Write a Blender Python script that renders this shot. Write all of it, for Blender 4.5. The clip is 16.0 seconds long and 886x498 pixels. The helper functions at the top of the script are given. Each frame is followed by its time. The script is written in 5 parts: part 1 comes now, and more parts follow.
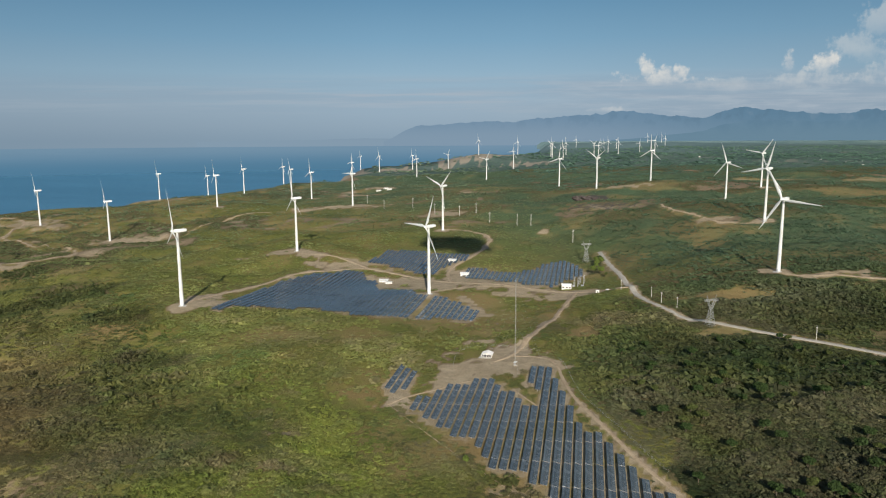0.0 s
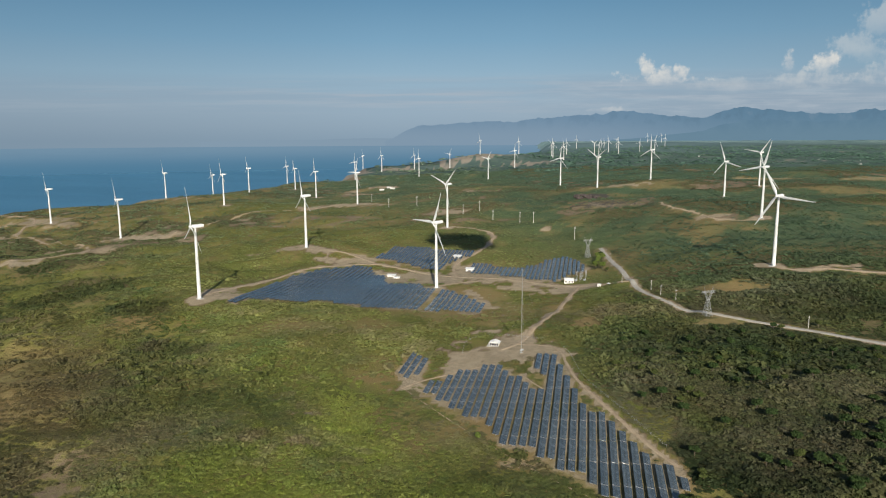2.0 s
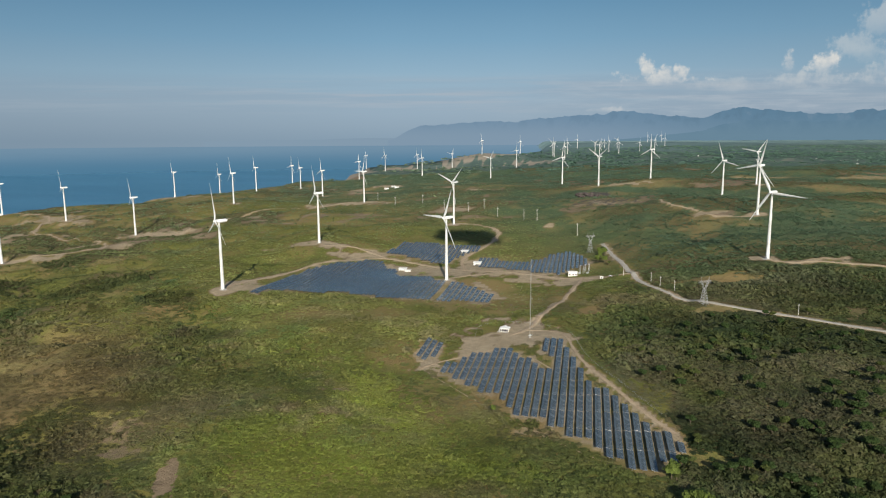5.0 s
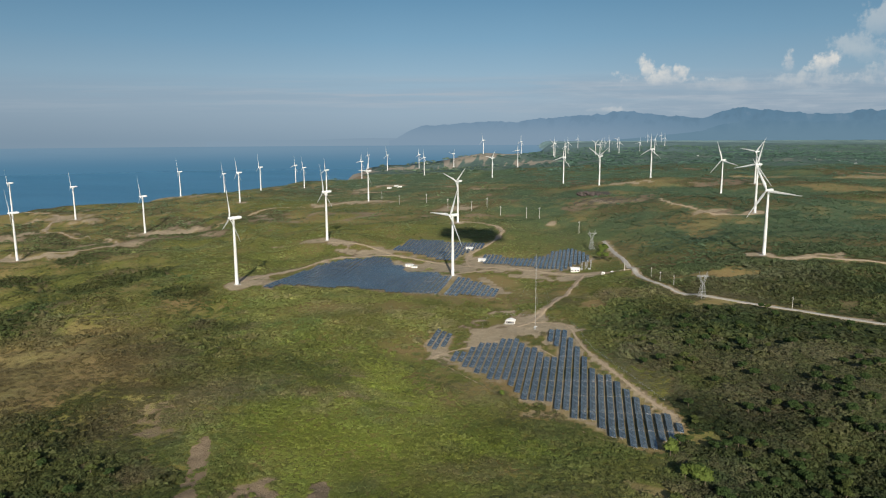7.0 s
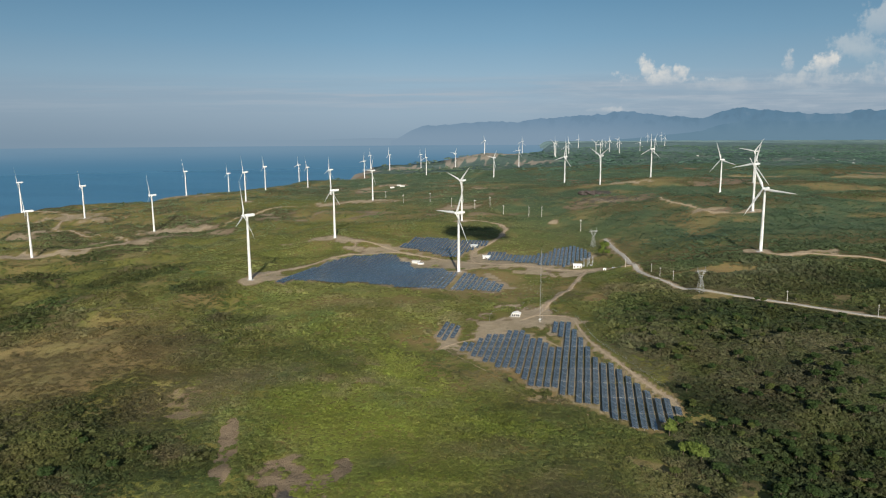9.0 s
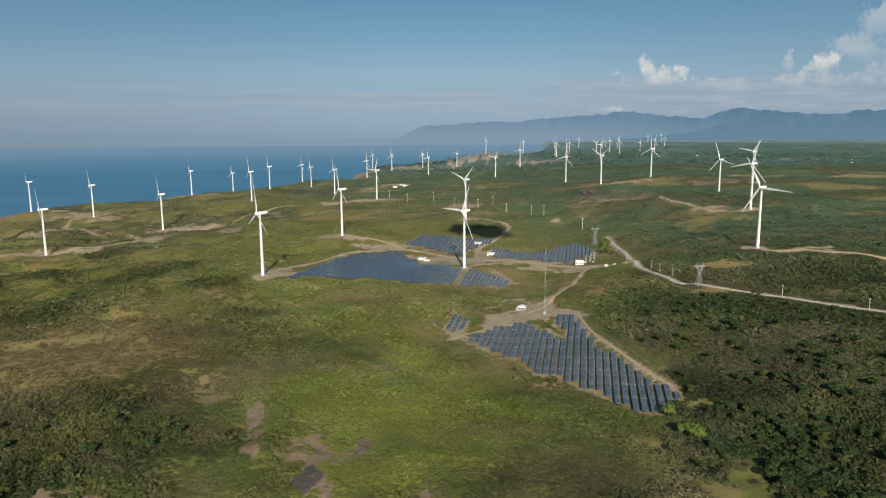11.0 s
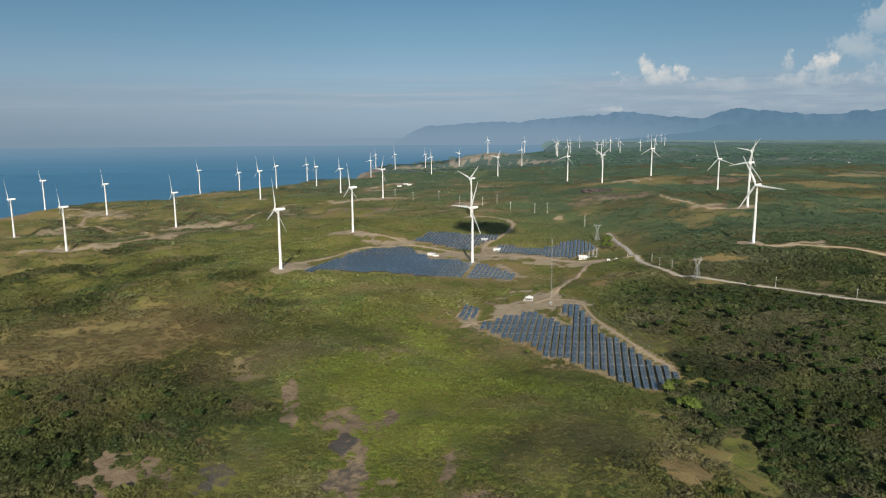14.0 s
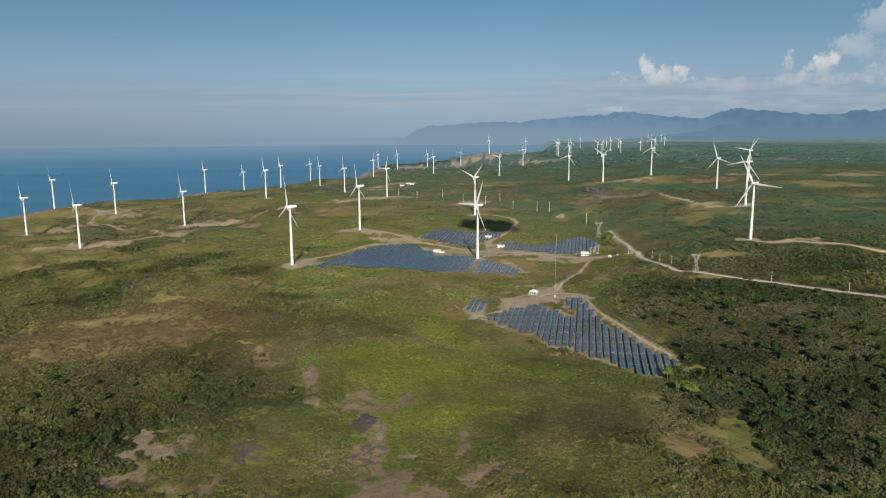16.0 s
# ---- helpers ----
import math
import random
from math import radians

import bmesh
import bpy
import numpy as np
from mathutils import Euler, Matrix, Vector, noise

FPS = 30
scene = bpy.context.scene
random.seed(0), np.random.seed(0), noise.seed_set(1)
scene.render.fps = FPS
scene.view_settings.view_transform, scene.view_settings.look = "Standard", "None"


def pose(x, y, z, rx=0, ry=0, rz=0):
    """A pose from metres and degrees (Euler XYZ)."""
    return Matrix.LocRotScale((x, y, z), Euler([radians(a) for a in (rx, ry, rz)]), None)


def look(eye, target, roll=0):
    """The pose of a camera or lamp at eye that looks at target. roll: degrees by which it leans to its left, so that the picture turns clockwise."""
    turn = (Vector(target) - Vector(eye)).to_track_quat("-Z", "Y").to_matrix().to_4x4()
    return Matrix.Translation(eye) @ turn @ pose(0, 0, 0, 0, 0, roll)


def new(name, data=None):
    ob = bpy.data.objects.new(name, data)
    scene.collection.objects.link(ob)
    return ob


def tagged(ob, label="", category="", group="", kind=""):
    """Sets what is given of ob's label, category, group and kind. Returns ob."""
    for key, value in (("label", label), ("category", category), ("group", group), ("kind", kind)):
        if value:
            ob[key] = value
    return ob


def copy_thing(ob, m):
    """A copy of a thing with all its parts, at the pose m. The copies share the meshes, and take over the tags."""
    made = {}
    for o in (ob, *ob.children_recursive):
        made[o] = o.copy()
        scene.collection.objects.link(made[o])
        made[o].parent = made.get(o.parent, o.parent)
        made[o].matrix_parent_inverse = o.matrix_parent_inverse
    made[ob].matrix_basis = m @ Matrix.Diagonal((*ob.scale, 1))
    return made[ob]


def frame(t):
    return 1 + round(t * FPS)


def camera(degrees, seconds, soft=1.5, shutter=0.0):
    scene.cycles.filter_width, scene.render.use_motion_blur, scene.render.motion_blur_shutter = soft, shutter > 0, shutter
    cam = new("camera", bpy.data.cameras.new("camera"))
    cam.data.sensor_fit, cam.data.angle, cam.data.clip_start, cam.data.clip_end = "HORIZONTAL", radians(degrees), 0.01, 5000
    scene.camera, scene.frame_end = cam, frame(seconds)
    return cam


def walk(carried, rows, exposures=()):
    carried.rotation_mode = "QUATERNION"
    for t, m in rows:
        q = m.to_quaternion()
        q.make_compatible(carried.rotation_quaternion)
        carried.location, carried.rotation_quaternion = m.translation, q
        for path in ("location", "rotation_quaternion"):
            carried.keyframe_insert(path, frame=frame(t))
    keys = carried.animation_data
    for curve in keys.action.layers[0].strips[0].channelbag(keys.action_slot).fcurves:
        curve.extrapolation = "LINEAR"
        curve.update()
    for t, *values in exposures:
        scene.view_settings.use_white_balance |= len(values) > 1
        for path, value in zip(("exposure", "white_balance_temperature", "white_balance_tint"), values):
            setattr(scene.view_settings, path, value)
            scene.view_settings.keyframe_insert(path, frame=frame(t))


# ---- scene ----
cam = camera(66.75, 16.0, soft=1.15)
PITCH, ROLL = -9.30, -0.29
PATH = [
    (0, 0.00, 0.00, 200.00),
    (0.5, -2.17, -7.36, 199.66),
    (1, -4.33, -14.66, 199.35),
    (1.5, -6.48, -21.90, 199.09),
    (2, -8.63, -29.08, 198.85),
    (2.5, -10.78, -36.21, 198.65),
    (3, -12.92, -43.30, 198.47),
    (3.5, -15.06, -50.34, 198.32),
    (4, -17.20, -57.34, 198.20),
    (6.5, -27.91, -91.94, 197.89),
    (7, -30.05, -98.81, 197.87),
    (7.5, -32.20, -105.68, 197.86),
    (8, -34.36, -112.54, 197.86),
    (8.5, -36.52, -119.40, 197.87),
    (9, -38.69, -126.27, 197.88),
    (11.5, -49.66, -160.88, 197.91),
    (12, -51.88, -167.88, 197.89),
    (12.5, -54.11, -174.92, 197.87),
    (13, -56.36, -182.01, 197.83),
    (13.5, -58.62, -189.14, 197.78),
    (14, -60.90, -196.32, 197.71),
    (14.5, -63.19, -203.56, 197.62),
    (15, -65.49, -210.86, 197.51),
    (15.5, -67.81, -218.23, 197.37),
    (16, -70.15, -225.66, 197.21),
]
walk(cam, [(t, pose(x, y, z, 90 + PITCH, 0, 0) @ pose(0, 0, 0, 0, 0, ROLL)) for t, x, y, z in PATH], exposures=[(0.0, 0.3), (16.0, 0.3)])

# ---- light ----
SUN_EL, SUN_AZ = 24.0, 176.0          # degrees; azimuth clockwise from +y, the sun stands behind the flight
sun = new("sun", bpy.data.lights.new("sun", "SUN"))
sun.data.energy, sun.data.angle, sun.data.color = 5.0, radians(0.5), (1.0, 0.92, 0.80)
_sd = Vector((math.sin(radians(SUN_AZ)) * math.cos(radians(SUN_EL)), math.cos(radians(SUN_AZ)) * math.cos(radians(SUN_EL)), math.sin(radians(SUN_EL))))
sun.matrix_world = look(_sd * 3000, (0, 0, 0))


class Nodes:
    """A small helper for node trees."""

    def __init__(self, tree):
        self.t = tree
        tree.nodes.clear()

    def add(self, kind, _props=None, **inputs):
        n = self.t.nodes.new(kind)
        for k, v in (_props or {}).items():
            setattr(n, k, v)
        for k, v in inputs.items():
            self.put(n, k, v)
        return n

    def put(self, n, key, v):
        sock = n.inputs[int(key[1:])] if key[0] == "i" and key[1:].isdigit() else n.inputs[key.replace("_", " ")]
        if hasattr(v, "is_output"):
            self.t.links.new(v, sock)
        else:
            sock.default_value = v

    def math(self, op, a, b=0.0, c=0.0, clamp=False):
        n = self.add("ShaderNodeMath", {"operation": op, "use_clamp": clamp}, i0=a, i1=b, i2=c)
        return n.outputs[0]

    def mix(self, f, a, b, mode="MIX"):
        n = self.add("ShaderNodeMix", {"data_type": "RGBA", "blend_type": mode})
        self.put(n, "i0", f)
        self.put(n, "i6", a)
        self.put(n, "i7", b)
        return n.outputs[2]

    def step(self, v, lo, hi, a=0.0, b=1.0):
        n = self.add("ShaderNodeMapRange", {"interpolation_type": "SMOOTHSTEP"}, i0=v, i1=lo, i2=hi, i3=a, i4=b)
        return n.outputs[0]

    def noise(self, vec, scale, detail=4.0, rough=0.55, out=0):
        n = self.add("ShaderNodeTexNoise", None, Scale=scale, Detail=detail, Roughness=rough)
        if vec is not None:
            self.put(n, "Vector", vec)
        return n.outputs[out]

    def ramp(self, v, stops):
        n = self.add("ShaderNodeValToRGB", None, i0=v)
        e = n.color_ramp.elements
        while len(e) < len(stops):
            e.new(0.5)
        for s, (p, c) in zip(e, stops):
            s.position, s.color = p, (*c, 1.0)
        return n.outputs[0]


def sky_world():
    world = bpy.data.worlds.new("sky")
    world.use_nodes = True
    scene.world = world
    N = Nodes(world.node_tree)
    nish = N.add("ShaderNodeTexSky", {"sky_type": "NISHITA", "sun_disc": False, "sun_elevation": radians(SUN_EL), "sun_rotation": radians(SUN_AZ), "altitude": 200.0, "air_density": 1.0, "dust_density": 1.5, "ozone_density": 1.5})
    high = N.mix(1.0, nish.outputs[0], (0.085, 0.085, 0.085, 1), "MULTIPLY")
    co = N.add("ShaderNodeTexCoord").outputs["Generated"]
    sep = N.add("ShaderNodeSeparateXYZ", None, i0=co)
    x, y, z = sep.outputs
    # low sky: hazy grey-blue at the sea's edge, clear blue higher up
    low = N.ramp(N.math("MULTIPLY", N.math("MAXIMUM", z, 0.0), 4.0, clamp=True), [
        (0.0, (0.196, 0.272, 0.345)), (0.08, (0.226, 0.302, 0.374)), (0.20, (0.252, 0.338, 0.414)), (0.36, (0.226, 0.345, 0.440)),
        (0.55, (0.157, 0.290, 0.408)), (0.80, (0.098, 0.218, 0.340)), (1.0, (0.080, 0.184, 0.316))])
    col = N.mix(N.step(z, 0.24, 0.55), low, high)
    # sky colour dimmed towards both sides, standing in for the lens's corner fall-off
    col = N.mix(1.0, col, N.ramp(N.math("ABSOLUTE", N.math("SUBTRACT", x, 0.02)), [(0.10, (1.04, 1.04, 1.04)), (0.55, (0.87, 0.88, 0.89))]), "MULTIPLY")
    # plane coordinates of the eastern sky for the clouds
    yy = N.math("MAXIMUM", y, 0.05)
    u, v = N.math("DIVIDE", x, yy), N.math("DIVIDE", z, yy)
    uv = N.add("ShaderNodeCombineXYZ", None, i0=u, i1=v).outputs[0]
    # thin stratus streaks over the horizon
    st = N.add("ShaderNodeCombineXYZ", None, i0=N.math("MULTIPLY", u, 1.7), i1=N.math("MULTIPLY", v, 46.0)).outputs[0]
    band = N.math("MULTIPLY", N.step(v, 0.028, 0.06), N.step(v, 0.10, 0.062))
    streak = N.math("MULTIPLY", N.step(N.noise(st, 1.6, 6, 0.62), 0.44, 0.64), band)
    grey = N.math("MULTIPLY", N.step(N.noise(st, 1.1, 5, 0.6), 0.60, 0.42), band)
    col = N.mix(N.math("MULTIPLY", grey, 0.30), col, (0.220, 0.286, 0.360, 1))
    col = N.mix(N.math("MULTIPLY", N.math("MULTIPLY", streak, N.step(u, -0.45, 0.0, 0.35, 0.95)), 0.8), col, (0.318, 0.368, 0.420, 1))
    # a broken bank over the mountains, densest in the east
    bank_uv = N.add("ShaderNodeCombineXYZ", None, i0=N.math("MULTIPLY", u, 3.0), i1=N.math("MULTIPLY", v, 22.0)).outputs[0]
    bank = N.math("MULTIPLY", N.step(u, -0.05, 0.42), N.math("MULTIPLY", N.step(v, 0.105, 0.072), N.step(v, 0.012, 0.04)))
    bank = N.math("MULTIPLY", bank, N.step(N.noise(bank_uv, 2.2, 7, 0.62), 0.30, 0.62, 0.35, 1.0))
    col = N.mix(N.math("MULTIPLY", bank, 0.52), col, N.mix(N.step(N.noise(bank_uv, 4.5, 6, 0.65), 0.42, 0.66), (0.248, 0.312, 0.385, 1), (0.345, 0.398, 0.450, 1)))
    # cumulus: soft masses given by centre, size and reach
    n1 = N.noise(uv, 34.0, 8, 0.66)
    n2 = N.noise(uv, 13.0, 5, 0.6)
    total = None
    for cu, cv, su, sv, k in ((0.297, 0.098, 0.015, 0.026, 0.92), (0.345, 0.090, 0.022, 0.018, 0.90), (0.318, 0.088, 0.030, 0.020, 0.90), (0.325, 0.082, 0.066, 0.014, 0.80), (0.553, 0.106, 0.032, 0.030, 0.92), (0.500, 0.106, 0.013, 0.019, 0.72), (0.650, 0.170, 0.070, 0.060, 0.40), (0.60, 0.125, 0.06, 0.03, 0.35), (0.560, 0.082, 0.12, 0.014, 0.42), (0.66, 0.088, 0.08, 0.022, 0.32), (0.42, 0.075, 0.16, 0.012, 0.25), (0.232, 0.040, 0.035, 0.005, 0.45)):
        du = N.math("DIVIDE", N.math("SUBTRACT", u, cu), su)
        dv = N.math("DIVIDE", N.math("SUBTRACT", v, cv), sv)
        d = N.math("SQRT", N.math("ADD", N.math("MULTIPLY", du, du), N.math("MULTIPLY", dv, dv)))
        dens = N.math("ADD", N.math("SUBTRACT", 1.0, d), N.math("MULTIPLY", N.math("SUBTRACT", N.math("ADD", n1, n2), 1.0), 2.3))
        dens = N.math("MULTIPLY", N.math("MULTIPLY", N.step(dens, 0.05, 0.55), k), N.step(v, cv - 0.85 * sv, cv + 0.1 * sv))
        total = dens if total is None else N.math("MAXIMUM", total, dens)
    bright = N.mix(N.step(N.math("ADD", n1, N.math("MULTIPLY", v, 1.5)), 0.45, 0.85), (0.34, 0.395, 0.445, 1), (0.66, 0.63, 0.575, 1))
    front = N.step(y, 0.05, 0.3)
    col = N.mix(N.math("MULTIPLY", total, N.math("MULTIPLY", front, 0.85)), col, bright)
    bg = N.add("ShaderNodeBackground", None, Color=col, Strength=1.0)
    out = N.add("ShaderNodeOutputWorld")
    world.node_tree.links.new(bg.outputs[0], out.inputs[0])


sky_world()

# ---- materials ----


def material(name, build, rough=0.8, metal=0.0, spec=0.3):
    m = bpy.data.materials.new(name)
    m.use_nodes = True
    N = Nodes(m.node_tree)
    b = N.add("ShaderNodeBsdfPrincipled", None, Roughness=rough, Metallic=metal)
    N.put(b, "Specular IOR Level", spec)
    out = N.add("ShaderNodeOutputMaterial")
    m.node_tree.links.new(b.outputs[0], out.inputs[0])
    build(N, b)
    return m


def position(N):
    return N.add("ShaderNodeNewGeometry").outputs["Position"]


def bump(N, b, height, strength, distance):
    n = N.add("ShaderNodeBump", None, Strength=strength, Distance=distance, Height=height)
    N.put(b, "Normal", n.outputs[0])


def plain(name, colour, rough=0.6, metal=0.0, spread=0.12, scale=1.5, spec=0.3):
    """Paint or metal with slight blotches and a random tone for each piece."""
    def build(N, b):
        co = N.add("ShaderNodeTexCoord").outputs["Object"]
        n = N.math("ADD", N.noise(co, scale, 4), N.math("MULTIPLY", N.noise(co, scale * 9, 3), 0.4))
        r = N.add("ShaderNodeObjectInfo").outputs["Random"]
        k = N.math("ADD", N.math("MULTIPLY", N.math("SUBTRACT", n, 0.7), spread * 2), N.math("ADD", 1.0 - spread / 4, N.math("MULTIPLY", r, spread / 2)))
        c = N.add("ShaderNodeCombineXYZ", None, i0=k, i1=k, i2=k).outputs[0]
        N.put(b, "Base Color", N.mix(1.0, (*colour, 1), c, "MULTIPLY"))
    return material(name, build, rough, metal, spec)


def ground_build(N, b):
    p = position(N)
    cov = N.add("ShaderNodeAttribute", {"attribute_name": "cover"})
    rgb = N.add("ShaderNodeSeparateColor", None, i0=cov.outputs["Color"])
    dry, bare, wood = rgb.outputs
    big, mid, fine = N.noise(p, 0.02, 5), N.noise(p, 0.12, 5, 0.65), N.noise(p, 1.1, 4, 0.7)
    green = N.mix(N.step(big, 0.35, 0.65), (0.128, 0.146, 0.038, 1), (0.176, 0.164, 0.048, 1))
    green = N.mix(N.step(mid, 0.40, 0.66), green, (0.095, 0.105, 0.032, 1))
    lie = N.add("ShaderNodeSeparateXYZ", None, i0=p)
    # greens turn bluer and straw fades with distance: haze mixed into the colour
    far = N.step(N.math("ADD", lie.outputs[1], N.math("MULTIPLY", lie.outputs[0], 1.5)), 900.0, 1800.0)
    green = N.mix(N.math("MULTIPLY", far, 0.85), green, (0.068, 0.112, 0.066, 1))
    straw = N.mix(N.step(mid, 0.35, 0.65), (0.254, 0.205, 0.096, 1), (0.204, 0.172, 0.066, 1))
    straw = N.mix(N.math("MULTIPLY", N.step(big, 0.42, 0.62), 0.7), straw, (0.240, 0.168, 0.078, 1))
    soil = N.mix(N.step(N.math("ADD", mid, N.math("MULTIPLY", fine, 0.3)), 0.45, 0.8), (0.250, 0.192, 0.125, 1), (0.180, 0.138, 0.090, 1))
    floor = N.mix(N.step(mid, 0.4, 0.6), (0.080, 0.084, 0.034, 1), (0.125, 0.104, 0.054, 1))
    soil = N.mix(N.step(dry, 0.55, 0.85), soil, N.mix(N.step(mid, 0.35, 0.65), (0.370, 0.305, 0.208, 1), (0.295, 0.240, 0.158, 1)))
    d = N.step(N.math("ADD", dry, N.math("MULTIPLY", N.math("SUBTRACT", mid, 0.5), 0.9)), 0.25, 0.75)
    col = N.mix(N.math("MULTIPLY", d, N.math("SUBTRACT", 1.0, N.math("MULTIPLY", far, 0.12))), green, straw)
    col = N.mix(N.step(N.math("ADD", wood, N.math("MULTIPLY", N.math("SUBTRACT", mid, 0.5), 0.5)), 0.3, 0.6), col, floor)
    col = N.mix(N.step(N.math("ADD", bare, N.math("MULTIPLY", N.math("SUBTRACT", mid, 0.5), 0.7)), 0.38, 0.62), col, soil)
    col = N.mix(N.step(N.math("ADD", cov.outputs["Alpha"], N.math("MULTIPLY", N.math("SUBTRACT", mid, 0.5), 1.2)), 0.4, 0.7), col, (0.088, 0.080, 0.069, 1))
    col = N.mix(0.55, col, N.ramp(fine, [(0.3, (0.62, 0.62, 0.62)), (0.5, (0.98, 0.98, 0.98)), (0.75, (1.25, 1.24, 1.18))]), "MULTIPLY")
    N.put(b, "Base Color", col)
    bump(N, b, N.math("ADD", mid, N.math("MULTIPLY", fine, 0.35)), 0.7, 2.5)


def sea_build(N, b):
    p = position(N)
    st = N.add("ShaderNodeMapping", None, Vector=p, Rotation=(0, 0, 0.5), Scale=(0.0012, 0.005, 0.003)).outputs[0]
    n = N.noise(st, 1.0, 5)
    col = N.mix(N.step(n, 0.35, 0.65), (0.048, 0.158, 0.256, 1), (0.060, 0.182, 0.290, 1))
    shore = N.add("ShaderNodeAttribute", {"attribute_name": "shore"}).outputs["Fac"]
    foam = N.step(N.math("ADD", shore, N.math("MULTIPLY", N.math("SUBTRACT", N.noise(p, 0.03, 6, 0.7), 0.5), 1.6)), 0.72, 0.95)
    col = N.mix(N.step(shore, 0.1, 0.9), col, (0.060, 0.160, 0.200, 1))
    N.put(b, "Base Color", N.mix(foam, col, (0.75, 0.77, 0.77, 1)))
    bump(N, b, N.math("ADD", N.noise(p, 0.05, 5), N.math("MULTIPLY", N.noise(p, 0.4, 4), 0.3)), 0.6, 2.0)


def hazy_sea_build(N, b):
    """Open water at the horizon; haze is painted in as a glow that pales upwards."""
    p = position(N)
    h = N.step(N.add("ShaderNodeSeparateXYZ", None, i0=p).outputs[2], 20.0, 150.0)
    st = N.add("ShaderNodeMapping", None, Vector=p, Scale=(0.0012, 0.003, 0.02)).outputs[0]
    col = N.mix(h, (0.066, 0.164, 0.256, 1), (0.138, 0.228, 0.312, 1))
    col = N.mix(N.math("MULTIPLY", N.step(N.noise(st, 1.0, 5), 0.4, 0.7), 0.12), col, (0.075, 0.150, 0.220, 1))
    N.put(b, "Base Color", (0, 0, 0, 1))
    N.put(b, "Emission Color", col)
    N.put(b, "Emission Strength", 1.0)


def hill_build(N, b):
    """Ranges far off; haze, paler at the foot, and spurs and gullies are painted as glow."""
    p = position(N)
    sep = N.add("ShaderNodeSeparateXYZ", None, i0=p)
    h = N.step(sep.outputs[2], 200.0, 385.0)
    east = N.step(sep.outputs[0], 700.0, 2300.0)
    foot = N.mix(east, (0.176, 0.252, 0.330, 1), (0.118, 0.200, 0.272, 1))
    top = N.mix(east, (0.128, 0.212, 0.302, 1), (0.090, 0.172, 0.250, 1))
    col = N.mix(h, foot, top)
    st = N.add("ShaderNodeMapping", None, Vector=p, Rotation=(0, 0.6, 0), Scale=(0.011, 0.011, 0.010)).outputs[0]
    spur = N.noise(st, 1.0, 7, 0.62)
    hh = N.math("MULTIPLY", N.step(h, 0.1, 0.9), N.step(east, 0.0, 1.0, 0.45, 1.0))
    # darker and lighter slopes painted in by noise, not by relief
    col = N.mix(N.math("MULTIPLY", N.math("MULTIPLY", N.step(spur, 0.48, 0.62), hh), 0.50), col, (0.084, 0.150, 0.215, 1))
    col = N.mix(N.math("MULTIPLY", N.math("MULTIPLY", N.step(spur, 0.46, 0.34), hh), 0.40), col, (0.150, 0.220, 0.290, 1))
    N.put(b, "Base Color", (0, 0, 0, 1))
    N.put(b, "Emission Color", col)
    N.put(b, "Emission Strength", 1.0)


GROUND = material("scrubland", ground_build, 0.95, 0, 0.05)
SEA = material("sea_water", sea_build, 0.45, 0, 0.25)
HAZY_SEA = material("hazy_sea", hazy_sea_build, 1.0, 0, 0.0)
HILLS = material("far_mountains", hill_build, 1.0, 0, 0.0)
WHITE = plain("white_tower_paint", (0.64, 0.64, 0.615), 0.38, 0, 0.06, 0.08, 0.4)
BLADE = plain("white_gelcoat", (0.70, 0.71, 0.69), 0.3, 0, 0.05, 0.1, 0.5)
CONCRETE = plain("concrete", (0.42, 0.40, 0.36), 0.9, 0, 0.2, 0.6)

def panel_build(N, b):
    co = N.add("ShaderNodeTexCoord").outputs["Object"]
    sep = N.add("ShaderNodeSeparateXYZ", None, i0=co)
    x, y = sep.outputs[0], sep.outputs[1]
    fx = N.math("ABSOLUTE", N.math("SUBTRACT", N.math("FRACT", N.math("DIVIDE", x, 1.16)), 0.5))
    fy = N.math("ABSOLUTE", N.math("SUBTRACT", N.math("FRACT", N.math("DIVIDE", y, 1.015)), 0.5))
    line = N.math("MAXIMUM", N.math("GREATER_THAN", fx, 0.483), N.math("GREATER_THAN", fy, 0.483))
    r = N.add("ShaderNodeObjectInfo").outputs["Random"]
    n = N.noise(co, 0.35, 4)
    cell = N.mix(N.step(N.math("ADD", N.math("MULTIPLY", n, 0.6), N.math("MULTIPLY", r, 0.4)), 0.3, 0.7), (0.052, 0.069, 0.078, 1), (0.075, 0.095, 0.103, 1))
    N.put(b, "Base Color", N.mix(N.math("MULTIPLY", line, 0.6), cell, (0.26, 0.30, 0.34, 1)))
    N.put(b, "Roughness", N.step(n, 0.3, 0.7, 0.18, 0.30))


def dirt_build(N, b, c0, c1):
    p = position(N)
    n, f = N.noise(p, 0.25, 5, 0.6), N.noise(p, 1.8, 4, 0.7)
    col = N.mix(N.step(n, 0.35, 0.65), (*c0, 1), (*c1, 1))
    N.put(b, "Base Color", N.mix(0.4, col, N.ramp(f, [(0.3, (0.6, 0.6, 0.6)), (0.6, (1.1, 1.1, 1.1))]), "MULTIPLY"))
    bump(N, b, f, 0.3, 0.2)


